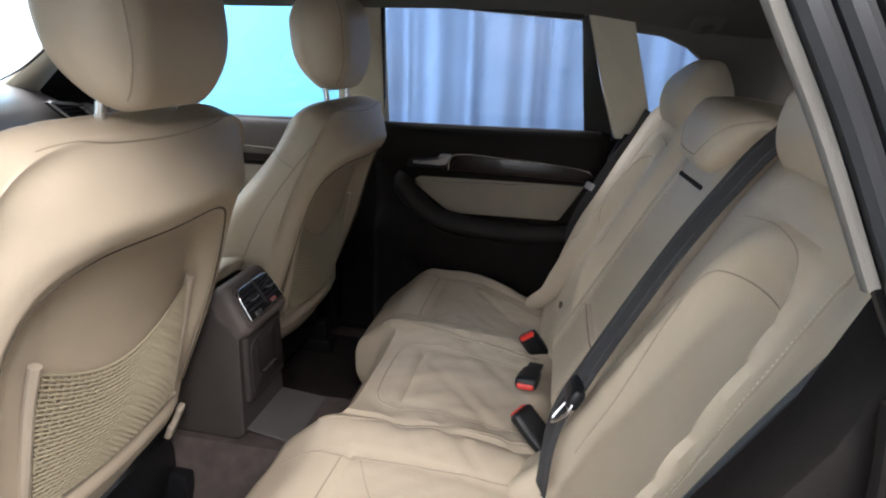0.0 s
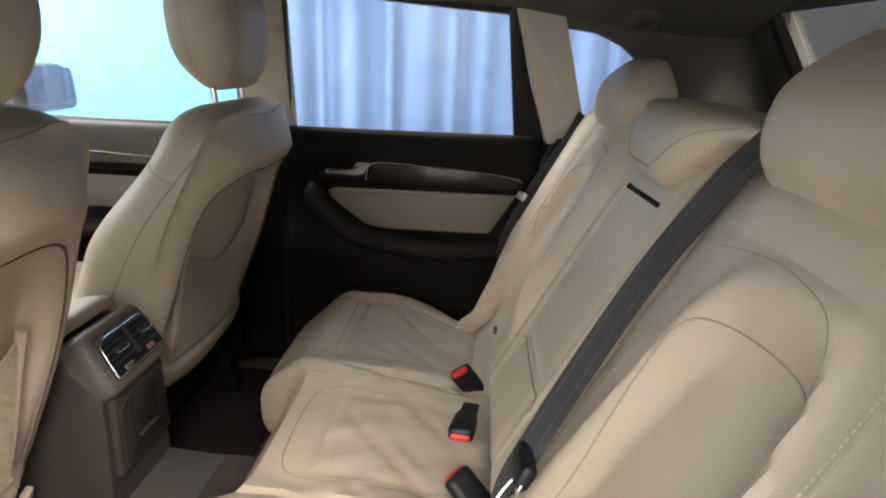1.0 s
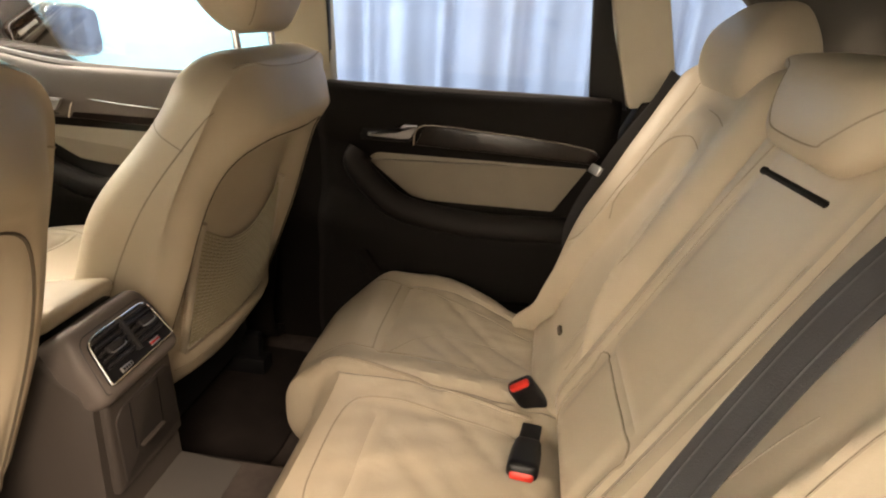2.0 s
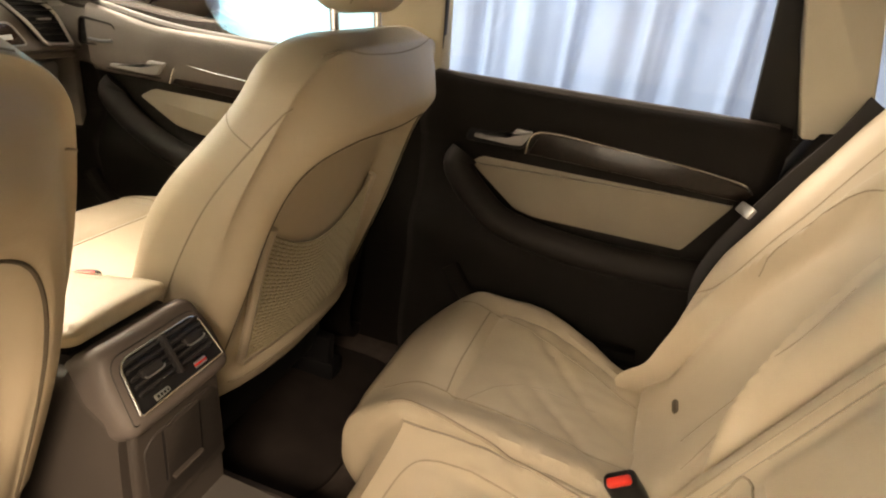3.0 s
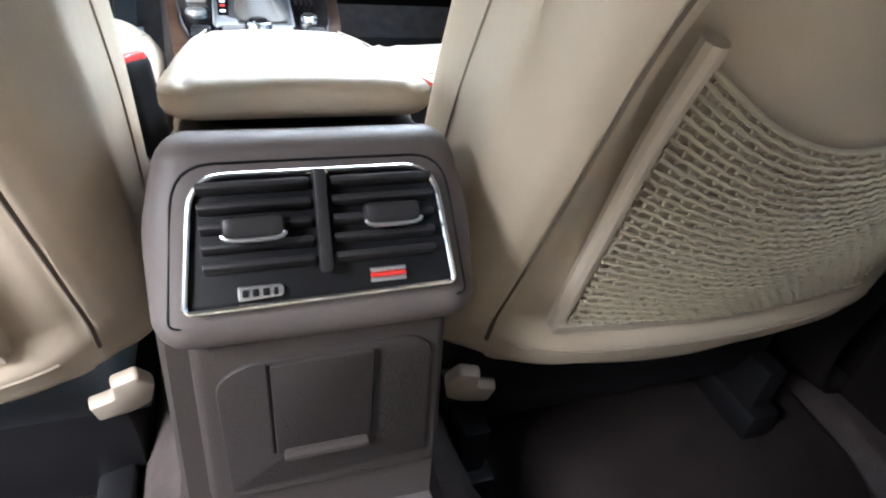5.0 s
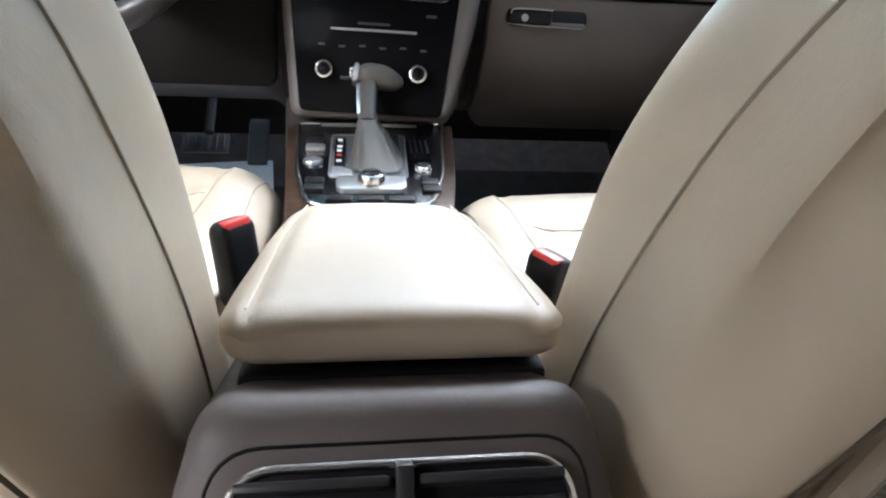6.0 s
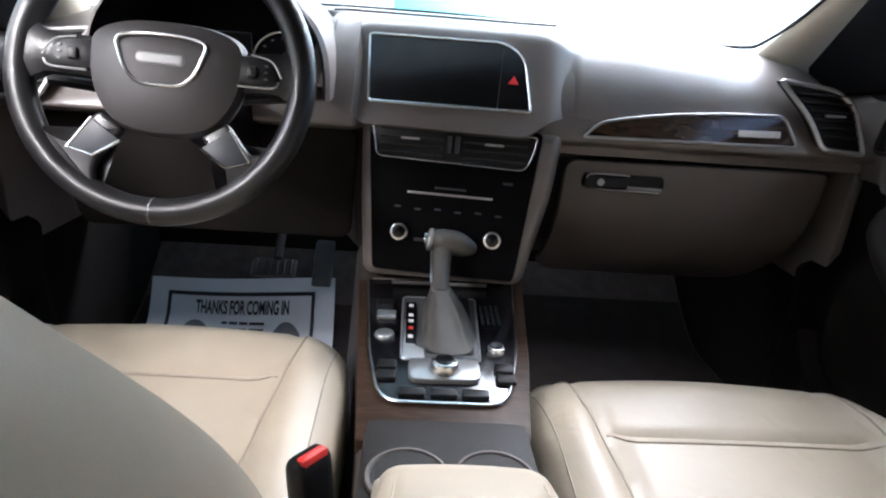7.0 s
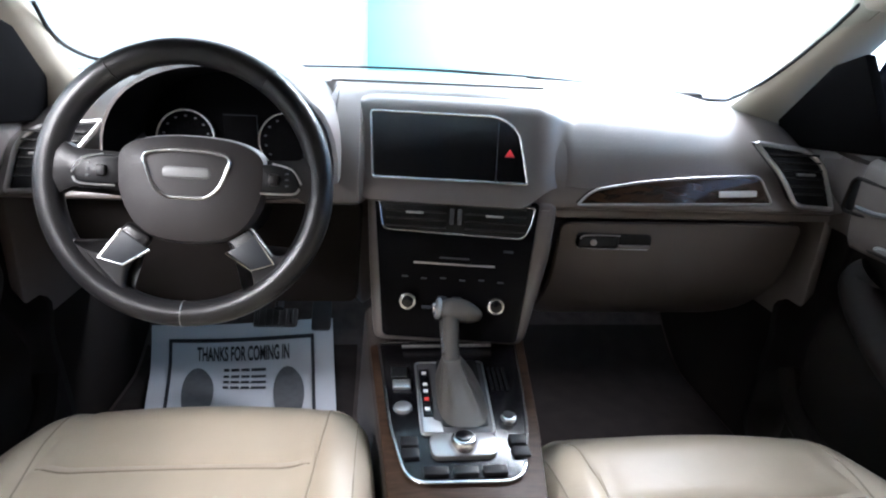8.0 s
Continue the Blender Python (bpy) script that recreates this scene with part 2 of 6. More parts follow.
def ribbon(pts, width, thick, side, n=8):
    """A flat strap along the points; side: its direction across, one vector or one a point."""
    P = smooth_path(pts, n)
    S = smooth_path(side, n) if isinstance(side, list) else [Vector(side)] * len(P)
    rings = []
    for i, p in enumerate(P):
        d = (P[min(i + 1, len(P) - 1)] - P[max(i - 1, 0)]).normalized()
        s = S[i].normalized()
        s = (s - d * s.dot(d)).normalized()
        nrm = d.cross(s)
        row = []
        for u, v in ((-1, -.6), (-.8, -1), (-.3, -.8), (.3, -.8), (.8, -1), (1, -.6), (1, .6), (.8, 1), (.3, .8), (-.3, .8), (-.8, 1), (-1, .6)):
            row.append(p + s * (u * width / 2) + nrm * (v * thick / 2))
        rings.append(row)
    return ring_loft(rings)


def sheet(fn, nu, nv, thick=0.0):
    """A surface fn(u, v) over the unit square, with a thickness behind it."""
    bm = bmesh.new()
    g = [[bm.verts.new(fn(i / nu, j / nv)) for j in range(nv + 1)] for i in range(nu + 1)]
    for i in range(nu):
        for j in range(nv):
            bm.faces.new((g[i][j], g[i + 1][j], g[i + 1][j + 1], g[i][j + 1]))
    if thick:
        bm.normal_update()
        bmesh.ops.solidify(bm, geom=list(bm.faces), thickness=thick)
    return bm


def pad(size, r, step=0.012, fn=None, flat=None):
    """A rounded block on an even grid, centred at 0, bent by fn(point) -> point."""
    hx, hy, hz = (s / 2 for s in size)
    n = [max(2, round(s / step)) for s in size]
    rr = r if isinstance(r, tuple) else (r, r, r)
    seen = {}
    bm = bmesh.new()

    def vert(x, y, z):
        key = (round(x, 6), round(y, 6), round(z, 6))
        if key not in seen:
            p = Vector((x, y, z))
            inner = Vector((max(-hx + rr[0], min(hx - rr[0], x)), max(-hy + rr[1], min(hy - rr[1], y)), max(-hz + rr[2], min(hz - rr[2], z))))
            d = p - inner
            e = Vector((d.x / rr[0], d.y / rr[1], d.z / rr[2]))
            if e.length > 1e-6:
                m = max(abs(e.x), abs(e.y), abs(e.z))
                e = e.normalized() * m
                p = inner + Vector((e.x * rr[0], e.y * rr[1], e.z * rr[2]))
            seen[key] = bm.verts.new(fn(p) if fn else p)
        return seen[key]

    def lin(h, k, m):
        return -h + 2 * h * k / m

    for axis in range(3):
        a, b = [(1, 2), (0, 2), (0, 1)][axis]
        H = (hx, hy, hz)
        for sgn in (-1, 1):
            for i in range(n[a]):
                for j in range(n[b]):
                    quad = []
                    for di, dj in ((0, 0), (1, 0), (1, 1), (0, 1)):
                        c = [0, 0, 0]
                        c[axis] = sgn * H[axis]
                        c[a] = lin(H[a], i + di, n[a])
                        c[b] = lin(H[b], j + dj, n[b])
                        quad.append(vert(*c))
                    if len(set(quad)) == 4:
                        bm.faces.new(quad)
    return bm


def prism(outline, depth, bevel=0.0, seg=2):
    """A closed outline in x, z, drawn out in +y by depth."""
    bm = bmesh.new()
    f = bm.faces.new([bm.verts.new((p[0], 0, p[1])) for p in outline])
    ext = bmesh.ops.extrude_face_region(bm, geom=[f])
    bmesh.ops.translate(bm, vec=(0, depth, 0), verts=[v for v in ext["geom"] if isinstance(v, bmesh.types.BMVert)])
    bmesh.ops.recalc_face_normals(bm, faces=bm.faces)
    if bevel > 0:
        rim = [e for e in bm.edges if abs(e.verts[0].co.y - e.verts[1].co.y) < 1e-6]
        bmesh.ops.bevel(bm, geom=rim, offset=bevel, segments=seg, profile=0.5, affect="EDGES")
    return bm


def rounded(pts, r, n=5):
    """A polygon in the plane with its corners rounded; r: one radius or one a corner."""
    out = []
    m = len(pts)
    for i in range(m):
        p, a, b = Vector(pts[i]), Vector(pts[i - 1]), Vector(pts[(i + 1) % m])
        rad = r[i] if isinstance(r, (list, tuple)) else r
        u, v = (a - p), (b - p)
        k = min(rad, u.length * 0.48, v.length * 0.48)
        p0, p1 = p + u.normalized() * k, p + v.normalized() * k
        for j in range(n + 1):
            t = j / n
            out.append(tuple(p0 * (1 - t) ** 2 + p * 2 * t * (1 - t) + p1 * t * t))
    return out


def rim(outline, r, m, seg=8):
    """A thin round frame along a closed outline in x, z, placed by m."""
    return moved(tube([(p[0], 0, p[1]) for p in outline], r, seg, loop=True, smooth=False), m)


def seam(ob, pts, way, parent=None, r=0.0013, loop=False, material=None, lift=0.0, n=6, name="seam"):
    """A sewn seam: the line of points is laid onto the mesh of ob along the direction way."""
    off = Vector((0, 0, 0))
    p = ob
    while p is not None:
        off += p.location
        p = p.parent
    tree = BVHTree.FromPolygons([v.co + off for v in ob.data.vertices], [f.vertices[:] for f in ob.data.polygons])
    way = Vector(way).normalized()
    line = []
    for q in smooth_path(pts, n, loop):
        hit, normal, _, _ = tree.ray_cast(q - way * 0.3, way)
        if hit is not None:
            line.append(hit + normal * lift if normal.dot(way) < 0 else hit - normal * lift)
    if len(line) > 2:
        return part(name, tube(line, r, 5, loop and len(line) == len(pts) * n, 1, False), material or M_SEAM, parent or ob)


def gauss(d, w):
    return math.exp(-(d / w) ** 2)


def step01(a, b, x):
    t = max(0.0, min(1.0, (x - a) / (b - a)))
    return t * t * (3 - 2 * t)

# ---------------------------------------------------------------- the hall outside the car
structure("ground", bx((0, 0.5, -0.05), (9, 10, 0.1), 0), M_CONCRETE, "grey concrete floor of the hall", "floor")


def curtain(u, v):
    y = -1.95 + 2.5 * u
    w = 0.014 * math.sin(u * 100) + 0.011 * math.sin(u * 44 + 1.3) + 0.006 * math.sin(u * 175 + 2)
    return Vector((2.15 + w * (0.6 + 0.4 * v), y + 0.02 * math.sin(u * 47), 3.0 * v))


structure("curtain", sheet(curtain, 260, 3, 0.004), M_CURTAIN, "blue curtain hanging in vertical folds along the hall", "curtain", 80)
structure("wall_right", bx((2.45, 1.275, 1.5), (0.1, 2.05, 3.0), 0), M_TEAL, "pale turquoise hall wall beyond the curtain", "wall")
structure("wall_right_rear", bx((2.45, -3.1, 1.5), (0.1, 2.5, 3.0), 0), M_REARWALL, "dark grey painted hall wall behind the curtain's end", "wall")
# same turquoise wall; the bright light on this end is painted as white
structure("wall_right_bright", bx((2.45, 3.125, 1.5), (0.1, 1.65, 3.0), 0), M_HALLWALL, "front end of the turquoise wall, its bright light put into the colour", "wall")
structure("wall_front", bx((-0.6, 3.9, 1.5), (6.2, 0.1, 3.0), 0), M_HALLWALL, "white painted hall wall in front of the car", "wall")
# the panel's white end is glare painted into its colour
structure("wall_front_panel", bx((0.50, 3.83, 1.5), (1.42, 0.04, 3.0), 0.002), M_TEALGLARE, "turquoise panel on the front wall, glare painted in as a fade to white", "wall")
# never in view; added pale so that it throws light into the car
structure("bounce_wall_left", bx((-3.6, -0.2, 1.5), (0.1, 8.2, 3.0), 0), M_BOUNCEWALL, "unseen pale wall beside the open door, added to bounce light in", "wall")
structure("wall_rear", bx((-0.7, -4.3, 1.5), (6.0, 0.1, 3.0), 0), M_REARWALL, "dark grey painted hall wall behind the car", "wall")
structure("ceiling", bx((-0.6, -0.2, 3.05), (6.2, 8.4, 0.1), 0), M_HALLWALL, "white hall ceiling", "ceiling")

# ---------------------------------------------------------------- car shell


def side_x(z):
    return 0.705 - 0.30 * max(0.0, z - 1.09)


def side_panel(outline, thick, sgn=1, inset=0.0, bevel=0.006):
    """An upright panel of the car's side: outline in y, z; it leans in with the side."""
    bm = prism([(p[0], p[1]) for p in outline], thick, bevel)
    for v in bm.verts:
        y, d, z = v.co.x, v.co.y, v.co.z
        v.co = Vector((sgn * (side_x(z) - inset + d), y, z))
    return bm


def floor_z(x, y):
    z = 0.40
    z += 0.15 * (1 - step01(0.10, 0.20, abs(x))) * (1 - step01(0.9, 1.0, y)) * step01(-0.32, -0.22, y)
    z += 0.26 * step01(1.28, 1.75, y)
    return z


structure("floor", sheet(lambda u, v: Vector((-0.74 + 1.48 * u, -0.9 + 2.6 * v, floor_z(-0.74 + 1.48 * u, -0.9 + 2.6 * v))), 74, 104, 0.02),
          M_CARPET, "dark brown carpeted car floor with a raised centre tunnel", "floor")


def headliner(u, v):
    x, y = -0.60 + 1.2 * u, -1.12 + 1.95 * v
    return Vector((x, y, 1.475 - 0.085 * abs(x / 0.6) ** 3 - 0.055 * step01(-0.45, -1.05, y) - 0.03 * step01(0.5, 0.85, y)))


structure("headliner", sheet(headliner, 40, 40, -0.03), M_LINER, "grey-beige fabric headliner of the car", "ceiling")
structure("roof", sheet(lambda u, v: headliner(u, v) * 1.0 + Vector((0.14 * (u - 0.5), 0, 0.06)), 20, 20, 0.01), M_PAINT, "dark painted car roof", "roof")

for sgn, side in ((1, "right"), (-1, "left")):
    structure("roof_rail_" + side, side_panel(rounded([(-1.05, 1.36), (-0.66, 1.365), (-0.1, 1.405), (0.5, 1.395), (0.85, 1.33), (0.85, 1.40), (0.5, 1.47), (-1.05, 1.46)], 0.02), 0.05, sgn),
              M_PILLAR, "beige fabric-covered roof rail trim", "trim")
    structure("b_pillar_" + side, side_panel(rounded([(-0.070, 1.06), (-0.072, 1.10), (-0.088, 1.42), (0.03, 1.42), (0.07, 1.06)], 0.01), 0.05, sgn, 0.01),
              M_PILLAR, "beige middle pillar trim with a belt anchor", "pillar")
    structure("b_pillar_lower_" + side, side_panel(rounded([(-0.075, 0.42), (-0.07, 1.056), (0.07, 1.056), (0.08, 0.42)], 0.01), 0.05, sgn, -0.005),
              M_DOOR, "dark lower pillar trim between the doors", "pillar")
    if sgn < 0:
        structure("seat_side_strip", tube([(-0.606, -0.785, 1.165), (-0.606, -0.750, 1.105), (-0.606, -0.700, 1.018), (-0.606, -0.655, 0.93), (-0.606, -0.60, 0.80)], 0.0045, 8), M_STRIP, "blue-grey strip between seat and side trim", "trim")
    if sgn > 0:
        structure("c_pillar_right", side_panel(rounded([(-0.715, 1.075), (-0.688, 1.15), (-0.612, 1.39), (-0.715, 1.40), (-0.80, 1.13), (-0.80, 1.085)], 0.008), 0.05, sgn, 0.022),
                  M_PILLAR, "beige rear pillar trim between door and quarter window", "pillar")
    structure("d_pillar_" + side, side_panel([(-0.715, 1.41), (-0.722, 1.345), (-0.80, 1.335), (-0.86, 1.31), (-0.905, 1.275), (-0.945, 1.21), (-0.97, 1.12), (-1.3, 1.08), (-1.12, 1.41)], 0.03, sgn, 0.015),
              M_LINER, "beige rear pillar trim behind the quarter window, shade put into its colour", "pillar")
    base = ((0.685, 1.15, 1.09, 0.095), (0.685, 1.11, 1.15, 0.085), (0.69, 1.05, 1.20, 0.070), (0.695, 0.97, 1.27, 0.058)) if sgn > 0 else ((0.69, 1.09, 1.09, 0.070), (0.69, 1.07, 1.15, 0.058), (0.698, 1.04, 1.20, 0.045), (0.70, 0.97, 1.27, 0.045))
    structure("a_pillar_" + side, ring_loft([[Vector((sgn * (cx + math.cos(a) * r), cy + math.sin(a) * 0.05, cz)) for a in [k * math.pi / 12 for k in range(24)]]
              for cx, cy, cz, r in base + ((0.70, 0.89, 1.34, 0.048), (0.66, 0.80, 1.43, 0.045), (0.645, 0.75, 1.47, 0.045))]),
              M_PILLAR, "beige windscreen pillar trim", "pillar")
    lower = [(-0.80, 1.10), (-0.74, 1.09), (-0.70, 1.0), (-0.63, 0.80), (-0.58, 0.45), (-1.35, 0.45), (-1.35, 1.10)]
    if sgn < 0:
        lower = [(-0.80, 1.20), (-0.761, 1.145), (-0.727, 1.082), (-0.701, 1.036), (-0.674, 0.991), (-0.60, 0.84), (-0.54, 0.68), (-0.52, 0.45), (-1.35, 0.45), (-1.35, 1.20)]
    structure("lower_quarter_" + side, side_panel(lower, 0.06, sgn, 0.03 if sgn > 0 else 0.09),
              M_DOOR, "dark lower side trim beside the rear seat", "trim")


def window_pane(name, outline, label, sgn=1):
    bm = prism(outline, 0.004)
    for v in bm.verts:
        y, d, z = v.co.x, v.co.y, v.co.z
        v.co = Vector((sgn * (side_x(z) + 0.028 + d), y, z))
    ob = structure(name, bm, M_GLASS, label, "window")
    ob.visible_shadow = False
    return ob


window_pane("window_1", [(-0.66, 1.075), (-0.05, 1.07), (-0.085, 1.41), (-0.60, 1.37)], "clear side window of the rear door")
window_pane("window_2", [(-0.99, 1.10), (-0.79, 1.115), (-0.72, 1.345), (-0.80, 1.34), (-0.92, 1.28)], "small clear quarter window behind the rear door")
window_pane("window_3", [(0.05, 1.06), (1.0, 1.04), (0.80, 1.30), (0.6, 1.40), (0.04, 1.42)], "clear side window of the front passenger door")
window_pane("window_4", [(0.05, 1.06), (1.0, 1.04), (0.80, 1.30), (0.6, 1.40), (0.04, 1.42)], "clear side window of the driver's door", -1)
window_pane("window_5", [(-0.99, 1.10), (-0.79, 1.115), (-0.72, 1.345), (-0.80, 1.34), (-0.92, 1.28)], "small clear quarter window behind the open door", -1)
ws = structure("windscreen", sheet(lambda u, v: Vector(((-0.70 + 1.4 * u) * (1 - 0.10 * v), 1.34 - 0.60 * v - 0.22 * (2 * u - 1) ** 2 * (1 - 0.4 * v), 1.175 + 0.30 * v)), 24, 10, 0.004), M_GLASS, "clear curved windscreen", "window")
ws.visible_shadow = False


structure("windscreen_seal", tube([(-0.640, 0.95, 1.285), (-0.655, 1.02, 1.238), (-0.648, 1.08, 1.208), (-0.615, 1.13, 1.192), (-0.52, 1.19, 1.188), (-0.299, 1.27, 1.192), (-0.021, 1.30, 1.194), (0.35, 1.27, 1.183), (0.50, 1.19, 1.170), (0.580, 1.12, 1.168), (0.604, 1.10, 1.177), (0.622, 1.03, 1.218), (0.639, 0.95, 1.281), (0.652, 0.88, 1.35)], 0.0035, 8), M_RUBBER, "dark line of the windscreen's edge", "seal")


def tailgate(u, v):
    return Vector((-0.66 + 1.32 * u, -1.12 - 0.24 * (1 - v) + 0.05 * (2 * u - 1) ** 2, 1.06 + 0.38 * v))


tail = thing("tailgate", "beige-trimmed tailgate with its rear window", "tailgate", "", "structure")
for nm, a, b, c, d in (("tailgate_side", 0, 0.13, 0, 1), ("tailgate_side", 0.87, 1, 0, 1), ("tailgate_bottom", 0.13, 0.87, 0, 0.2), ("tailgate_top", 0.13, 0.87, 0.84, 1)):
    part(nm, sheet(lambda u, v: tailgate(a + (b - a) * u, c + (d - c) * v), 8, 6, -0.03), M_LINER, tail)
gl = part("rear_window", sheet(lambda u, v: tailgate(0.13 + 0.74 * u, 0.2 + 0.64 * v) + Vector((0, -0.02, 0)), 10, 6, -0.004), M_GLASS, tail)
gl.visible_shadow = False
part("window_seal", tube([tailgate(u, v) + Vector((0, 0.004, 0)) for u, v in ((0.10, 0.22), (0.10, 0.82), (0.16, 0.88), (0.84, 0.88), (0.90, 0.82), (0.90, 0.22), (0.84, 0.17), (0.16, 0.17))], 0.007, 6, True, 3), M_RUBBER, tail)
structure("luggage_floor", bx((0, -1.15, 0.72), (1.3, 0.6, 0.04), 0.01), M_CARPET, "dark luggage floor behind the rear seat", "floor")
structure("tail_wall", bx((0, -1.42, 0.85), (1.4, 0.06, 0.5), 0.01), M_DOOR, "dark lower tailgate trim", "trim")

lamp = thing("ceiling_reading_lamp", "small oval reading lamp in the rear headliner", "lamp", "", "", (0.5, -0.75, 1.40))
part("housing", moved(pad((0.06, 0.075, 0.012), (0.02, 0.025, 0.005), 0.008), pose(0.53, -0.875, 1.360, 0, 40, 8)), M_LINER, lamp)
part("lens", moved(pad((0.022, 0.03, 0.007), (0.012, 0.015, 0.003), 0.006), pose(0.526, -0.875, 1.352, 0, 40, 8)), M_DARK, lamp, "dark round lamp opening")
hook = thing("coat_hook", "small beige coat hook on the middle pillar", "hook", "", "", (0.62, -0.09, 1.33))
part("hook", moved(pad((0.016, 0.014, 0.03), 0.005, 0.006), pose(0.632, -0.070, 1.325)), M_BEIGE, hook)

# ---------------------------------------------------------------- doors


def door_panel(name, label, sgn, y0, y1, flip_handle):
    """A closed door: lining, sill, trim strip, handle, leather insert and armrest. y0 is its rear edge, y1 its front edge."""
    door = thing(name, label, "door", "", "structure")
    prof = [(0.735, 1.072), (0.70, 1.084), (0.682, 1.080), (0.672, 1.066), (0.668, 1.03), (0.672, 0.985), (0.684, 0.96), (0.69, 0.93), (0.692, 0.85), (0.672, 0.81), (0.655, 0.77), (0.662, 0.70),
            (0.655, 0.62), (0.65, 0.52), (0.67, 0.44), (0.70, 0.42), (0.745, 0.42)]
    prof = [tuple(p) for p in smooth_path([(p[0], 0, p[1]) for p in prof], 4)]
    rings = []
    L = y1 - y0
    lift = lambda t: 0 if flip_handle else 0.030 * step01(0.55, 0.85, t)
    for k in range(25):
        t = k / 24
        y = y0 + L * t
        rings.append([Vector((sgn * (p[0] + 0.012 * (1 - step01(0, 0.05, t)) + 0.012 * step01(0.95, 1, t) + (0 if flip_handle else 0.05 * step01(0.78, 0.86, t))), y + 0.13 * step01(0.80, 0.45, p[2]) * (1 - t) * (1 if name == "door_1" else 0.2), p[2] + lift(t) * step01(0.98, 1.06, p[2]))) for p in prof])
    lining = part("lining", ring_loft(rings, closed=False, cap=False), M_DOOR, door, "dark grained door lining")
    if not flip_handle:
        up = [[Vector((q.x - sgn * 0.009, q.y, q.z)) for q in ring if q.z > 0.962] for ring in rings]
        upper = part("upper_panel", ring_loft(up, closed=False, cap=False), M_DOORFRONT, door, "brown-grey upper door panel")
        mu = upper.modifiers.new("thick", "SOLIDIFY")
        mu.thickness, mu.offset = 0.004, 0
    mod = lining.modifiers.new("thick", "SOLIDIFY")
    mod.thickness, mod.offset = 0.012, 0
    part("window_sill", tube([(sgn * 0.695, y0 + 0.02, 1.079), (sgn * 0.69, y0 + L / 2, 1.079), (sgn * (0.69 if flip_handle else 0.70), y0 + 0.78 * L, 1.079 + lift(0.78)), (sgn * (0.695 if flip_handle else 0.73), y1 - 0.02, 1.079 + lift(1))], 0.014, 10), M_DARK, door, "soft dark brown window sill")

    def at(f, z, x):
        return Vector((sgn * x, y1 - f * L, z))
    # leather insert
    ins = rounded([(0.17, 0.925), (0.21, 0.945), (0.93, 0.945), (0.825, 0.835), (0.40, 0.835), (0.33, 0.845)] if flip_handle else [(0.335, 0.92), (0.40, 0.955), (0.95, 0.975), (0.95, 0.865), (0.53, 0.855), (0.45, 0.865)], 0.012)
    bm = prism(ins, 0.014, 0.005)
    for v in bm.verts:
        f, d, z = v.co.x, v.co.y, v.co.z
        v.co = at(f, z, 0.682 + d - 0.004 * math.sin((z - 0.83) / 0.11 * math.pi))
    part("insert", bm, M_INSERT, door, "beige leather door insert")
    # wood strip and its bright edge
    f0, f1 = (0.345, 0.955) if flip_handle else (0.46, 0.97)
    bm = prism([(f0, 0.968), (f0 + 0.03, 1.012), (0.75, 1.004), (0.92, 0.985), (f1, 0.972), (f1 - 0.02, 0.955), (0.7, 0.962)], 0.012, 0.003)
    for v in bm.verts:
        f, d, z = v.co.x, v.co.y, v.co.z
        v.co = at(f, z, 0.662 + d)
    part("trim_strip", bm, M_WOODDARK, door, "dark polished wood trim strip")
    part("trim_edge", tube([at(f0 - 0.005, 0.968, 0.661), at(f0 + 0.028, 1.013, 0.660), at(0.6, 1.009, 0.659), at(0.80, 1.0, 0.659), at(0.92, 0.988, 0.661), at(f1 - 0.005, 0.975, 0.664)], 0.0022, 8), M_CHROME, door, "bright aluminium edge")
    # handle
    hf = 0.35 if flip_handle else 0.45
    cup = prism(rounded([(hf - 0.20, 0.972), (hf - 0.18, 1.01), (hf, 1.02), (hf - 0.02, 0.972)], 0.012), 0.006, 0.002)
    for v in cup.verts:
        f, d, z = v.co.x, v.co.y, v.co.z
        v.co = at(f, z, 0.664 + d)
    part("handle_cup", cup, M_BLACK, door)
    hb = prism(rounded([(hf - 0.165, 0.984), (hf - 0.165, 0.991), (hf - 0.06, 0.997), (hf - 0.045, 1.013), (hf + 0.005, 1.013), (hf - 0.02, 0.984), (hf - 0.05, 0.981)], 0.006), 0.012, 0.003)
    for v in hb.verts:
        f, d, z = v.co.x, v.co.y, v.co.z
        v.co = at(f, z, 0.648 + d)
    part("door_handle", hb, M_HANDLE, door, "satin aluminium inner door handle")
    if not flip_handle:
        bz = [(y1 - a, b) for a, b in rounded([(0.165, 1.022), (0.175, 1.082), (0.275, 1.075), (0.29, 1.03)], 0.015, 5)]
        bezel = prism(bz, 0.022, 0.003)
        for v in bezel.verts:
            v.co = Vector((sgn * (0.662 + v.co.y), v.co.x, v.co.z))
        part("switch_bezel", bezel, M_BLACK, door, "rounded dark switch bezel")
        part("bezel_rim", tube([(sgn * 0.661, y, z) for y, z in bz], 0.003, 8, True, 1, False), M_ARM, door)
        part("bezel_bar", tube([(sgn * 0.657, y1 - 0.20, 1.036), (sgn * 0.655, y1 - 0.24, 1.036), (sgn * 0.657, y1 - 0.27, 1.040)], 0.004, 8), M_GREYSW, door, "satin grey bar")
    # armrest
    a0 = 0.12 if flip_handle else 0.24
    part("armrest", tube([at(a0 + 0.03, 0.940, 0.680), at(a0 + 0.02, 0.915, 0.668), at(a0 + 0.09, 0.868, 0.655), at(a0 + 0.20, 0.824, 0.645), at(0.55, 0.803, 0.642), at(0.80, 0.803, 0.648), at(0.95, 0.806, 0.67)], 0.030, 14), M_ARM, door, "dark brown moulded armrest")
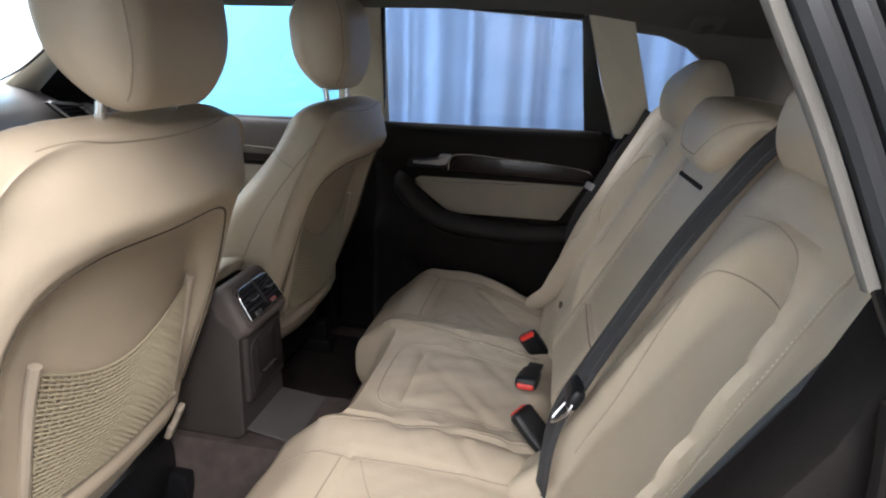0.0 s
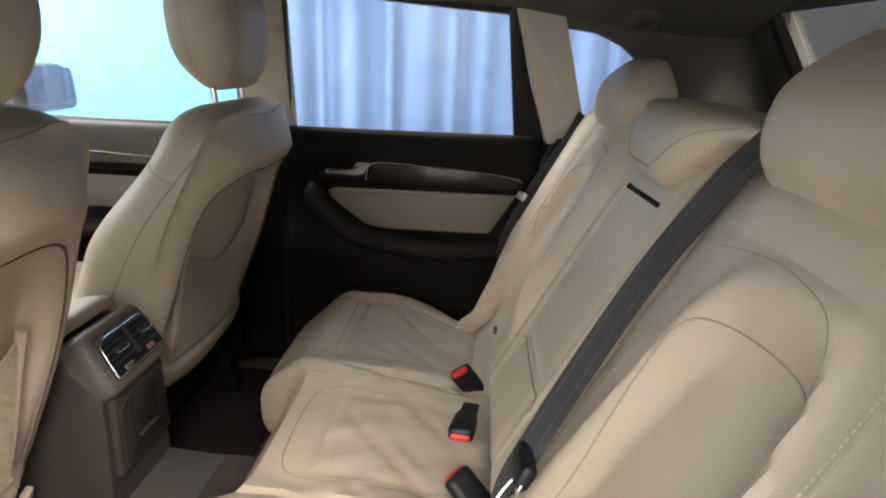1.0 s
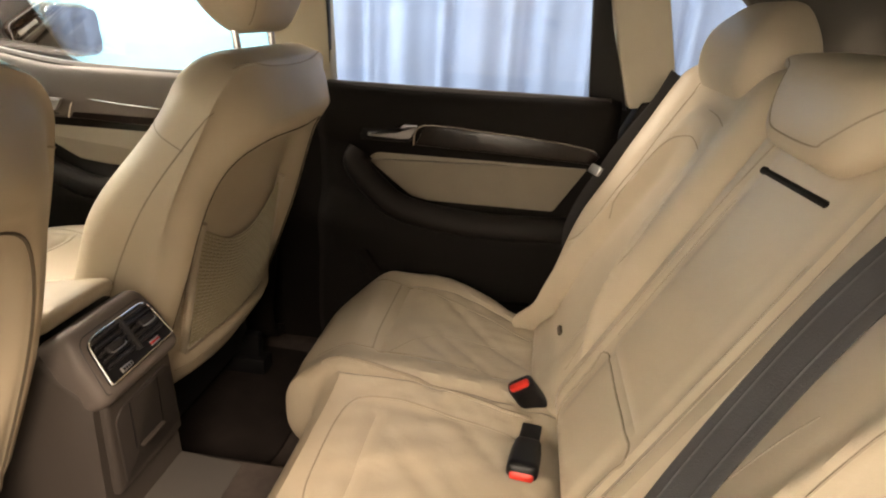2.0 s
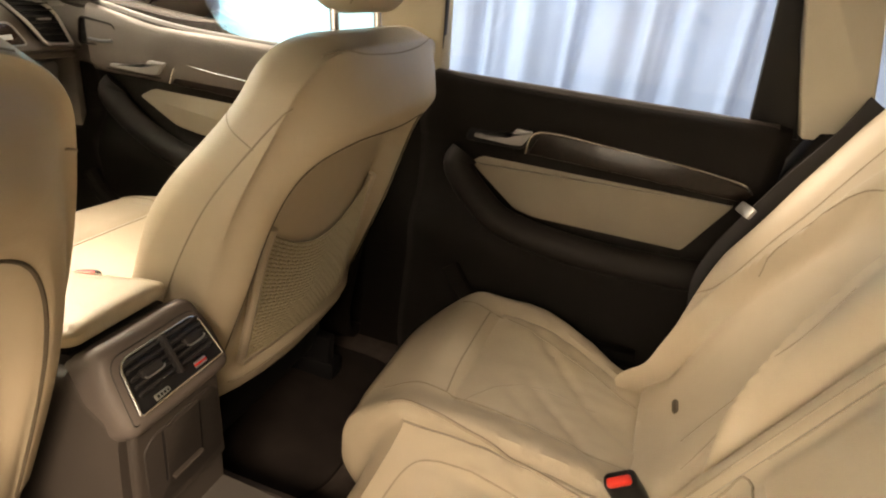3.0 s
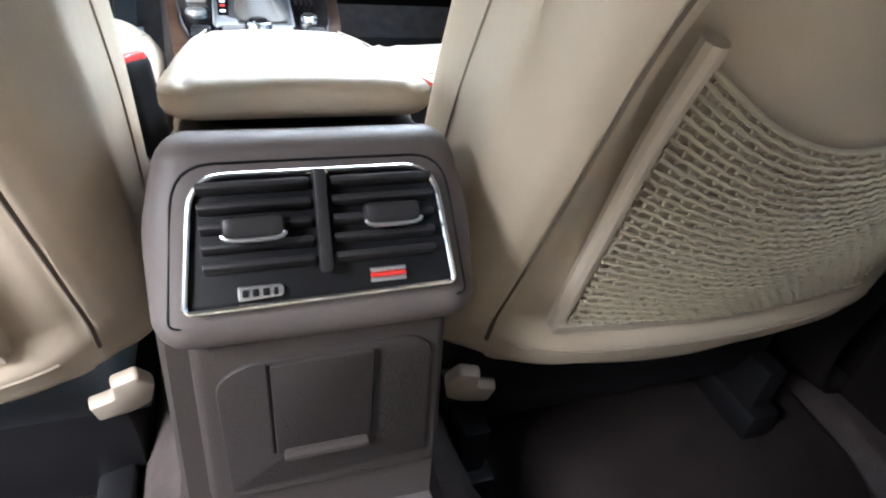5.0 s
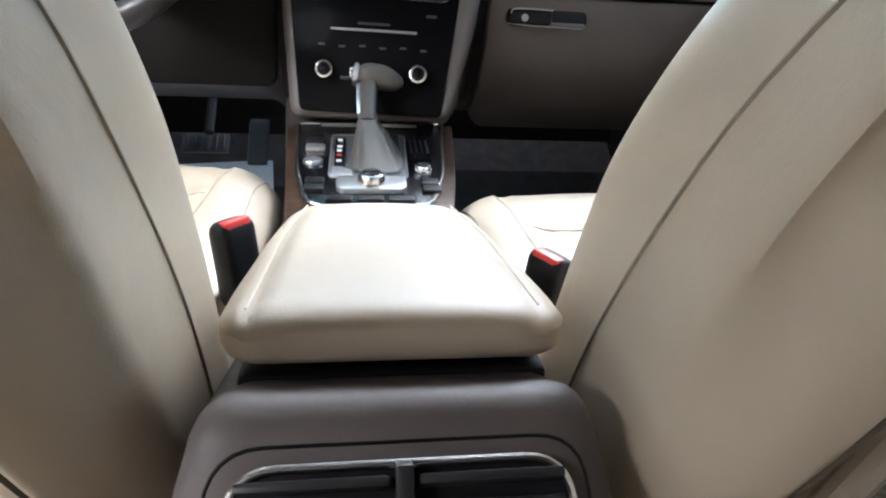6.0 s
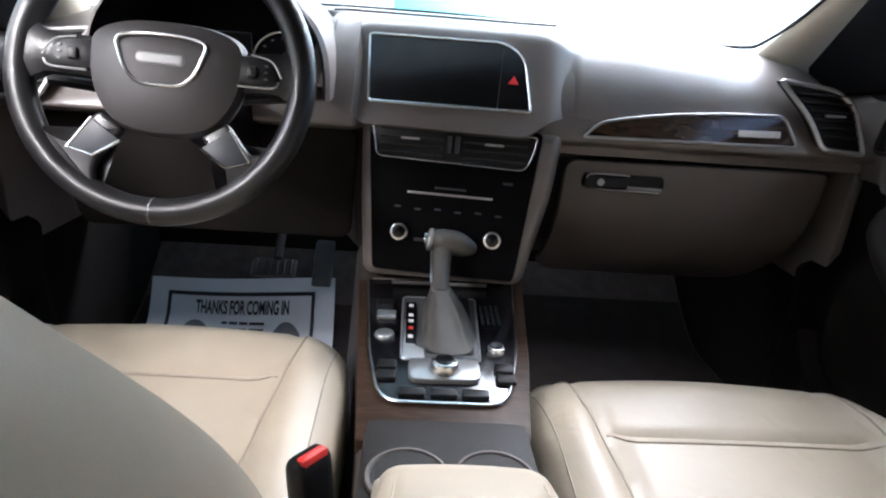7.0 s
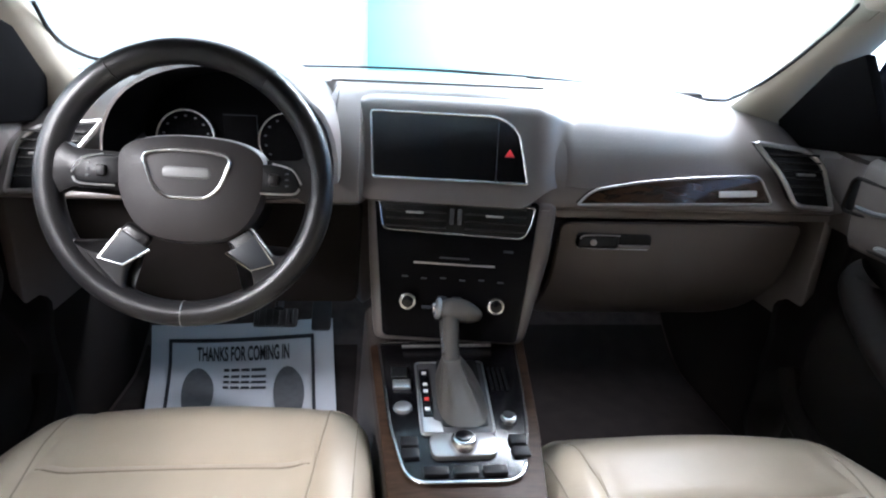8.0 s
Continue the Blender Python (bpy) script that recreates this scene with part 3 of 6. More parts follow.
    # lower pocket
    part("door_pocket", tube([at(0.16, 0.70, 0.66), at(0.25, 0.64, 0.645), at(0.5, 0.60, 0.635), at(0.78, 0.60, 0.645)], 0.022, 10), M_DOOR, door)
    return door


door_panel("door_1", "closed rear door with black lining and beige leather insert", 1, -0.70, -0.045, True)
door_panel("door_2", "closed front passenger door with wood strip and beige insert", 1, 0.06, 0.98, False)
door_panel("door_3", "closed driver's door with wood strip and beige insert", -1, 0.06, 0.98, False)
# black window frame of the rear door, with the dark triangle at its back
d1 = bpy.data.objects["door_1"]
part("window_frame", side_panel([(-0.60, 1.375), (-0.635, 1.08), (-0.715, 1.07), (-0.66, 1.23), (-0.615, 1.385)], 0.02, 1, 0.006, 0.003), M_BLACK, d1, "black rear window frame triangle")
part("window_frame", side_panel([(-0.05, 1.07), (-0.068, 1.07), (-0.095, 1.41), (-0.078, 1.41)], 0.02, 1, 0.004, 0.003), M_BLACK, d1)
part("window_frame", side_panel([(-0.60, 1.37), (-0.085, 1.405), (-0.085, 1.42), (-0.61, 1.385)], 0.02, 1, 0.004, 0.003), M_BLACK, d1)

for sgn, dn in ((1, "door_2"), (-1, "door_3")):
    part("sail_panel", side_panel([(0.78, 1.118), (0.83, 1.27), (0.90, 1.25), (1.06, 1.14), (1.06, 1.09)], 0.02, sgn, 0.01, 0.004), M_SAIL, bpy.data.objects[dn], "black mirror triangle")

# body edge of the open rear door: beige trim, two seals, painted body
edge = [(-0.672, -0.612, 1.385), (-0.69, -0.650, 1.309), (-0.69, -0.682, 1.253), (-0.69, -0.717, 1.183), (-0.69, -0.745, 1.12), (-0.70, -0.74, 1.0), (-0.705, -0.66, 0.75), (-0.71, -0.52, 0.52), (-0.715, -0.40, 0.42)]


def along(d, out=0.0):
    return [Vector(p) + Vector((0.19 * d - out, -0.98 * d, 0)) for p in edge]


ap = thing("door_opening_left", "open rear doorway edge with beige trim and black seals", "door frame", "", "structure")
part("trim", ribbon(along(-0.001)[:4], 0.0075, 0.006, (0.19, -0.98, 0.03)), M_LINER, ap, "beige plastic edge trim")
part("seal", tube(along(0.013, 0.004), 0.0075, 10), M_RUBBER, ap, "black rubber door seal")
part("seal", tube(along(0.031, 0.006), 0.0075, 10), M_RUBBER, ap)
part("seal_channel", ribbon(along(0.028, -0.008), 0.046, 0.006, (0.19, -0.98, 0.03)), M_BLACK, ap)
part("body_edge", ribbon(along(0.075, 0.002), 0.06, 0.02, (0.19, -0.98, 0.03)), M_RUBBER, ap, "black inner body edge")
part("body_outer", side_panel([(-0.74, 1.40), (-0.84, 1.18), (-0.84, 1.0), (-0.76, 0.75), (-0.62, 0.45), (-1.5, 0.45), (-1.4, 1.15), (-1.1, 1.42)], 0.02, -1, -0.06), M_PAINT, ap)
part("side_trim", ribbon(along(0.004, -0.006)[4:], 0.020, 0.010, (0.3, -0.95, 0)), M_DOOR, ap, "dark plastic sill and wheel arch trim")
structure("door_sill_left", bx((-0.72, -0.2, 0.43), (0.12, 1.0, 0.05), 0.01), M_DOOR, "black plastic door sill", "sill")

# door mirror outside the passenger window, fixed to its door
d2 = bpy.data.objects["door_2"]
mir = part("mirror_housing", join(moved(pad((0.20, 0.09, 0.15), 0.04, 0.02), pose(0.96, 0.80, 1.138, 0, 0, -12)), tube([(0.74, 0.90, 1.06), (0.80, 0.85, 1.08), (0.88, 0.81, 1.09)], 0.03, 10)), M_PAINT, d2, "dark door mirror housing")
part("mirror_glass", moved(prism(rounded([(-0.085, -0.062), (-0.085, 0.05), (-0.06, 0.065), (0.085, 0.06), (0.09, -0.05), (0.07, -0.065)], 0.02), 0.004), pose(0.95, 0.748, 1.138, 0, 0, -12)), M_MIRROR, mir, "mirror glass")

# outer body that closes the cabin
structure("body_side_right", bx((0.79, -0.1, 0.70), (0.03, 3.2, 0.74), 0.01), M_DOOR, "dark body side", "car body")
structure("body_side_front_left", bx((-0.79, 0.80, 0.70), (0.03, 1.55, 0.74), 0.01), M_PAINT, "dark painted body side beside the driver", "car body")
structure("body_side_rear_left", bx((-0.79, -1.15, 0.70), (0.03, 0.75, 0.74), 0.01), M_PAINT, "dark painted rear body side", "car body")
for sgn, side in ((1, "right"), (-1, "left")):
    structure("kick_panel_" + side, bx((sgn * 0.755, 1.15, 0.72), (0.02, 0.85, 0.66), 0.01), M_DOOR, "dark footwell side trim", "trim")
structure("firewall", bx((0, 1.56, 0.75), (1.56, 0.04, 0.80), 0.01), M_DOOR, "black bulkhead behind the pedals", "wall")
structure("bonnet", bx((0, 2.0, 1.02), (1.5, 0.95, 0.05), 0.02, 2, (-6, 0, 0)), M_PAINT, "dark painted bonnet", "car body")
structure("underbody", bx((0, 0.1, 0.33), (1.56, 3.2, 0.06), 0.01), M_DOOR, "dark underbody", "car body")

# ---------------------------------------------------------------- front seats


def arch_depth(x, z):
    """How far the seat's back shell is sunk at x, z (centre of the backrest is 0, 0): a rolled lip, a groove, a ramp, a flat panel."""
    s = (abs(x) / 0.213) ** 4 + (max(0.0, z + 0.10) / 0.292) ** 4
    d = 0.008 * step01(1.10, 0.90, s) + (0.008 + 0.037 * step01(-0.24, 0.05, z)) * step01(0.94, 0.34, s) - 0.007 * gauss(s - 1.45, 0.32)
    return d * step01(-0.232, -0.200, z)


def back_shape(p):
    x, y, z = p
    # square lower corners
    e = min(0.97, max(0.0, (-0.265 - z) / 0.08))
    x *= (0.2575 / (0.2575 - 0.11 * (1 - math.sqrt(1 - e * e)))) ** 0.85
    z -= 0.054
    if z < -0.20:
        z = -0.20 + (z + 0.20) * 0.44
    k = 0.992 - 0.235 * step01(0.047, 0.36, z) - 0.035 * step01(-0.05, -0.32, z)
    x2 = x * k
    y += 0.02
    back = step01(0.01, -0.04, y)
    y += back * ((0.40 + 0.35 * step01(-0.05, 0.2, z)) * x2 * x2 + 0.02 * step01(0.2, 0.33, z))
    if y < 0.03:
        y += back * arch_depth(x2, z)
    front = step01(-0.01, 0.04, y)
    y += front * (0.060 * step01(0.14, 0.22, abs(x2)) * step01(0.205, -0.031, z) - 0.004 * gauss(abs(x2) - 0.135, 0.006) - 0.008 * step01(0.1, 0.33, z))
    z += 0.02 * step01(0.12, 0.24, abs(x2)) * step01(0.05, 0.3, z)
    return Vector((x2, y, z))


def head_shape(p):
    x, y, z = p
    k = 1 - 0.16 * step01(-0.02, -0.10, z) - 0.05 * step01(0.04, 0.10, z)
    y2 = y * (1 - 0.25 * step01(0.0, -0.10, z))
    x2 = x * k
    x2 -= math.copysign(0.003 * gauss(y - 0.012, 0.006) * step01(0.08, 0.12, abs(x)), x)
    return Vector((x2, y2 - 0.02 * (z / 0.1) ** 2 * 0.3, z))


def cushion_shape(p):
    x, y, z = p
    y += 0.055
    top = step01(-0.01, 0.05, z)
    k = 1 - 0.06 * step01(0.1, 0.30, y)
    z += top * (0.022 * step01(0.13, 0.20, abs(x)) * step01(0.30, 0.1, y) - 0.035 * step01(0.0, -0.30, y) - 0.03 * step01(0.22, 0.33, y) - 0.02 * (x / 0.25) ** 2 * step01(0.1, 0.3, y))
    sx = 0.175 - 0.03 * step01(0.25, -0.2, y)
    z -= top * (0.006 * gauss(abs(x) - sx, 0.006) + 0.005 * gauss(y - 0.14, 0.006) * step01(sx, sx - 0.01, abs(x)))
    return Vector((x * k, y - 0.055, z))


def net_point(PX, u, v, w=0.148, z0=-0.198, z1=0.020):
    """u across, v up the seat pocket, in the backrest's own frame."""
    x = PX - w + 2 * w * u
    top = z1 - 0.056 * math.sin(math.pi * u)
    z = z0 + (top - z0) * v
    y = -0.046 + 0.034 * (z - z0) / (z1 - z0) + 0.3 * x * x - 0.012 * math.sin(math.pi * u) * math.sin(math.pi * min(1.0, 0.15 + 0.85 * v))
    return Vector((x, y, z))


def front_seat(name, label, xc, dy, dz, recline, fwd, rise, head_y):
    """dy, dz, recline: stand of the backrest; fwd: how far the cushion is set forward; rise: extra height of the backrest."""
    PX = -math.copysign(0.012, xc)   # the net sits a little towards the console
    seat = thing(name, label, "car seat", "front seats", "", (xc, 0.0, 0.45))
    B = pose(xc, 0.012 + dy, 0.905 + dz, recline, 0, 0)
    back = part("backrest", moved(pad((0.515, 0.155, 0.69), (0.11, 0.06, 0.08), 0.0065, lambda p: back_shape(p) + Vector((0, 0, rise * step01(0.03, 0.31, p.z)))), B), M_LEATHER, seat, "beige leather backrest with a moulded rear shell")
    yb, xb = B.to_3x3() @ Vector((0, 1, 0)), Vector((1, 0, 0))
    zb = B.to_3x3() @ Vector((0, 0, 1))
    for sx in (-1, 1):
        seam(back, [B @ Vector((sx * 0.5, y, z)) for y, z in ((0.058, -0.26), (0.062, -0.12), (0.058, -0.02), (0.043, 0.079), (0.017, 0.178), (0.002, 0.225))], xb * -sx, None, 0.0011)
        seam(back, [B @ Vector((sx * 0.5, y, 0.165 + 0.15 * (y - 0.02))) for y in (0.018, 0.04, 0.06, 0.085)], xb * -sx, None, 0.001)
    seam(back, [B @ Vector((x, -0.012 + 0.7 * x * x, 0.6)) for x in (-0.175, -0.14, -0.08, 0.0, 0.08, 0.14, 0.175)], -zb, None, 0.0011)
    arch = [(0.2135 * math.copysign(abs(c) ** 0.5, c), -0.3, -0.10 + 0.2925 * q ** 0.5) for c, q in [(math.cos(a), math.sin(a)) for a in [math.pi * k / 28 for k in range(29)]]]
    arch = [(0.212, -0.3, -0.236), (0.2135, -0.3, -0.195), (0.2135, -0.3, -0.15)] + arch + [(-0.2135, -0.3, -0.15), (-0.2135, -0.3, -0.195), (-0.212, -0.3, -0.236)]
    # dark line laid round the arch for the shade under its lip
    seam(back, [B @ Vector(p) for p in arch], yb, None, 0.0021, False, M_GROOVESHADE)
    seam(back, [B @ Vector((x, -0.3, -0.232)) for x in (-0.19, -0.1, 0.0, 0.1, 0.19)], yb, None, 0.0014)
    for sx in (-1, 1):
        part("pocket_rib", moved(tube([(PX + sx * a, y + 0.3 * (PX + sx * a) ** 2 - 0.003, z) for a, y, z in ((0.152, -0.036, -0.208), (0.154, -0.026, -0.12), (0.154, -0.014, -0.03), (0.152, -0.009, 0.034))], 0.0075, 10), B), M_BEIGE, seat, "rounded beige rib beside the net")
    strands = []
    for k in range(-3, 29):
        pts = []
        for i in range(61):
            v = i / 60
            u = (k + 3 * v) / 28
            if -0.001 <= u <= 1.001:
                q = net_point(PX, max(0, min(1, u)), v)
                q += Vector((0.0005 * math.sin(math.pi * 30 * v + math.pi * k), -0.0008 * math.cos(math.pi * 30 * v + math.pi * k), 0))
                pts.append(q)
        if len(pts) > 2:
            strands.append(tube(pts, 0.0013, 5, False, 1, False))
    for k in range(1, 30):
        strands.append(tube([net_point(PX, u / 84, k / 30) + Vector((0, -0.0012 + 0.0008 * math.sin(math.pi * u / 1.5 + math.pi * k), 0.0004 * math.sin(math.pi * u / 3 + 1.7 * k))) for u in range(85)], 0.0017, 5, False, 1, False))
    part("net", moved(join(*strands), B), M_NET, seat, "beige elastic mesh net of the seat pocket")
    part("net_hem", moved(tube([net_point(PX, u / 14, 1.0) for u in range(15)], 0.0022, 8), B), M_NET, seat, "elastic cord hem")
    for sx in (0.0, 1.0):
        part("net_clip", moved(bx(net_point(PX, sx, 1.0) + Vector((0, -0.002, 0.004)), (0.009, 0.006, 0.012), 0.003), B), M_BEIGE, seat)
    part("pocket_base", moved(ribbon([(PX + x, -0.0435 + 0.3 * (PX + x) ** 2, -0.205) for x in (-0.155, -0.08, 0.0, 0.08, 0.155)], 0.014, 0.010, (0, 0, 1)), B), M_BEIGE, seat, "beige bar closing the pocket's foot")
    part("lower_trim", moved(pad((0.40, 0.05, 0.020), 0.009, 0.012, lambda p: Vector((p.x, p.y + 0.7 * p.x * p.x, p.z + 0.03 * abs(p.x)))), B @ pose(0, -0.024, -0.290)), M_BEIGE, seat, "beige plastic lower seat trim")
    for sx in ((1,) if xc < 0 else (-1,)):
        part("hinge_cover", moved(prism(rounded([(-0.024, -0.026), (-0.024, 0.004), (-0.006, 0.006), (-0.003, 0.03), (0.016, 0.034), (0.024, 0.01), (0.016, -0.022), (0.0, -0.03)], 0.004), 0.012, 0.003), B @ pose(sx * 0.214, -0.042, -0.305) @ pose(0, 0, 0, 0, 0, sx * 12) @ Matrix.Diagonal((sx, 1, 1, 1))), M_BEIGE, seat, "small beige hinge cover")
        part("hinge_bolt", moved(pad((0.03, 0.03, 0.025), 0.008, 0.008), B @ pose(sx * 0.212, -0.02, -0.345)), M_BLACK, seat)
    base_y = -0.062
    H = pose(xc, head_y, 1.312 + dz + rise * 0.15, -6, 0, 0)
    head = part("headrest", moved(pad((0.24, 0.122 if xc < 0 else 0.132, 0.205), (0.058, 0.058, 0.065), 0.009, head_shape), H), M_LEATHER, seat, "beige leather headrest")
    hy = H.to_3x3() @ Vector((0, 1, 0))
    for sx in (-1, 1):
        seam(head, [H @ Vector((sx * a, -0.3, z)) for a, z in ((0.075, -0.095), (0.088, -0.05), (0.092, 0.0), (0.088, 0.06), (0.075, 0.095))], hy)
        part("headrest_post", cyl((xc + sx * 0.065, base_y, 1.15 + dz), (xc + sx * 0.065, head_y, 1.27 + dz), 0.006, None, 12), M_CHROME, head, "chrome post")
        part("post_sleeve", cyl((xc + sx * 0.065, base_y, 1.163 + dz + rise), (xc + sx * 0.065, base_y + 0.002, 1.185 + dz + rise), 0.014, 0.011, 16, 0.002), M_BLACK, head)
    xs = -0.36 if xc < 0 else 0.35
    zs = 0.650 if xc < 0 else 0.642
    cush = part("cushion", moved(pad((0.50, 0.55, 0.15), (0.07, 0.10, 0.06), 0.010, cushion_shape), pose(xs, 0.385 + fwd, zs, 4.5, 0, 0) @ pose(0, 0.055, 0)), M_LEATHER, seat, "beige leather seat cushion with bolsters")
    C = pose(xs, 0.385 + fwd, zs, 4.5, 0, 0)
    sxy = lambda y: 0.180 - 0.035 * step01(0.28, -0.2, y)
    for sx in (-1, 1):
        seam(cush, [C @ Vector((sx * sxy(y), y, 0.3)) for y in (-0.2, -0.1, 0.0, 0.1, 0.2, 0.27, 0.315)], (0, 0, -1))
        seam(cush, [C @ Vector((sx * 0.222, y, 0.3)) for y in (-0.2, 0.0, 0.2, 0.27)], (0, 0, -1), None, 0.001)
    seam(cush, [C @ Vector((x, 0.145 - 0.10 * x * x, 0.3)) for x in (-0.165, -0.08, 0.0, 0.08, 0.165)], (0, 0, -1))
    part("seat_base", moved(pad((0.44, 0.52, 0.12), 0.03, 0.04), pose(xc, 0.36, 0.53)), M_BLACK, seat, "black plastic seat base")
    for sx in (-1, 1):
        part("seat_rail", bx((xc + sx * 0.19, 0.36, 0.43), (0.045, 0.62, 0.05), 0.006), M_BLACK, seat)
        part("seat_foot", bx((xc + sx * 0.19, 0.10, 0.465), (0.03, 0.07, 0.10), 0.006), M_BLACK, seat)
    return seat


front_seat("driver_seat", "beige leather driver's seat with a net pocket behind", -0.347, 0.002, 0.0, 22.9, 0.05, 0.022, -0.090)
front_seat("passenger_seat", "beige leather passenger seat with a net pocket behind", 0.354, -0.024, -0.012, 20.9, -0.03, 0.0, -0.050)

# ---------------------------------------------------------------- rear seat


def rear_cushion_shape(p):
    x, y, z = p
    top = step01(-0.02, 0.04, z)
    front = step01(0.12, 0.21, y)
    c = 1 - step01(0.15, 0.20, abs(x))
    y += step01(0.0, 0.2, y) * (0.040 - 0.03 * step01(0.45, 0.65, abs(x)) - 0.012 * step01(0.30, 0.2, abs(x))) - front * 0.070 * c
    z += top * (0.018 * gauss(abs(x) - 0.19, 0.05) - 0.02 * gauss(abs(x) - 0.40, 0.13) * step01(0.2, 0.1, y) - 0.03 * step01(0.16, 0.24, y) - 0.03 * step01(0.05, -0.2, y))
    z -= top * (0.010 * gauss(abs(x) - 0.170, 0.007))
    o = abs(x)
    z -= top * 0.006 * gauss(y - 0.115, 0.006) * step01(0.24, 0.25, o) * step01(0.55, 0.54, o)
    z -= top * 0.006 * gauss(o - 0.255, 0.006) * step01(0.12, 0.11, y)
    z -= top * 0.006 * gauss(o - 0.545, 0.006) * step01(0.12, 0.11, y)
    cc = max(abs(x) / 0.105, (y + 0.03) / 0.11) if y > -0.2 else abs(x) / 0.105
    z -= top * 0.005 * gauss(cc - 1.0, 0.06)
    z += top * (0.004 * noise.noise(Vector((x * 14, y * 8, 3.1))) + 0.0035 * noise.noise(Vector((x * 40 + y * 22, y * 9 - x * 6, 1.7))) - 0.004 * max(0, noise.noise(Vector((x * 26 - y * 30, y * 7, 8.3)))) ** 2 * 3) * step01(0.18, 0.05, y)
    if abs(x) > 0.3:
        x -= math.copysign((abs(x) - 0.3) * 0.50 * step01(0.08, -0.24, y), x)
    return Vector((x, y, z))


bench = thing("rear_seat", "beige leather three-seat rear bench, creased by use", "car seat", "", "", (0, -0.4, 0.45))
bc = part("bench_cushion", moved(pad((1.30, 0.48, 0.19), (0.08, 0.08, 0.075), 0.0095, rear_cushion_shape), pose(0, -0.41, 0.60, 0, 0, 0)), M_LEATHER, bench)
DOWN = (0, 0, -1)
for sx in (-1, 1):
    seam(bc, [(sx * x, y, 1) for x, y in ((0.245, -0.56), (0.25, -0.45), (0.258, -0.35), (0.262, -0.28), (0.262, -0.215), (0.262, -0.18))], DOWN)
    seam(bc, [(sx * x, y, 1) for x, y in ((0.262, -0.28), (0.35, -0.272), (0.45, -0.272), (0.531, -0.276))], DOWN)
    seam(bc, [(sx * x, y, 1) for x, y in ((0.41, -0.56), (0.46, -0.46), (0.51, -0.36), (0.531, -0.276), (0.55, -0.215))], DOWN)
    seam(bc, [(sx * x, y, 1) for x, y in ((0.145, -0.56), (0.15, -0.48), (0.175, -0.36), (0.19, -0.26), (0.19, -0.215))], DOWN, None, 0.003)
seam(bc, [(x, y, 1) for x, y in ((-0.10, -0.56), (-0.115, -0.42), (-0.118, -0.32), (-0.09, -0.285), (0.0, -0.278), (0.09, -0.285), (0.118, -0.32), (0.115, -0.42), (0.10, -0.56))], DOWN)
for sx in (-1, 1):
    seam(bc, [(sx * x, y, 1) for x, y in ((0.262, -0.31), (0.33, -0.35), (0.36, -0.40), (0.37, -0.5))], DOWN, None, 0.0007)
part("bench_base", bx((0, -0.45, 0.47), (1.26, 0.34, 0.16), 0.02), M_CARPET, bench, "carpeted base under the bench")

RB = pose(0, -0.755, 0.929, 27.5, 0, 0)   # frame of the rear backrests, its front surface at y = +0.06


def outer_back_shape(sgn):
    def fn(p):
        x, y, z = p
        z -= 0.03
        front = step01(0.0, 0.04, y)
        o = sgn * x
        y += front * 0.030 * step01(-0.27, -0.35, z)
        if sgn > 0:
            a = (abs(o + 0.03) / (0.105 + 0.10 * step01(0.05, -0.3, z))) ** 4 + (max(0.0, z + 0.16) / 0.30) ** 4
        else:
            a = (abs(o - 0.015) / (0.094 + 0.03 * step01(0.08, -0.25, z))) ** (5 if o > 0.015 else 2.5) + (max(0.0, z + 0.16) / 0.315) ** 5
        y += front * ((-0.014 if sgn > 0 else -0.010) * step01(1.2, 0.85, a) - 0.014 * step01(0.95, 0.45, a) + 0.007 * gauss(a - 1.5, 0.35))
        y += front * (0.02 * gauss(o - 0.205, 0.03) + (0.012 if sgn > 0 else -0.008) * gauss(o + 0.17, 0.045))
        y -= front * 0.002 * gauss(z - 0.20 + 0.35 * (o - 0.02) ** 2, 0.005) * step01(0.17, 0.15, abs(o))
        y += front * 0.003 * noise.noise(Vector((x * 12, z * 10, 4.4 + sgn)))
        k = 1 - 0.05 * step01(0.15, 0.28, z)
        if o > 0:
            k -= 0.75 * step01(-0.08, -0.28, z) * step01(0.0, 0.2, o) * (1 if sgn > 0 else 0.25)
        z -= 0.03 * step01(0.12, 0.24, o) * step01(0.1, 0.27, z)
        return Vector((x * k, y, z))
    return fn


def rear_head_shape(p):
    x, y, z = p
    k = 1 - 0.25 * step01(-0.01, 0.09, z) ** 1.5
    return Vector((x * k, y * (1 - 0.3 * step01(0.0, 0.08, z)) - 0.1 * max(0, z) ** 1.0 * 0.3, z))


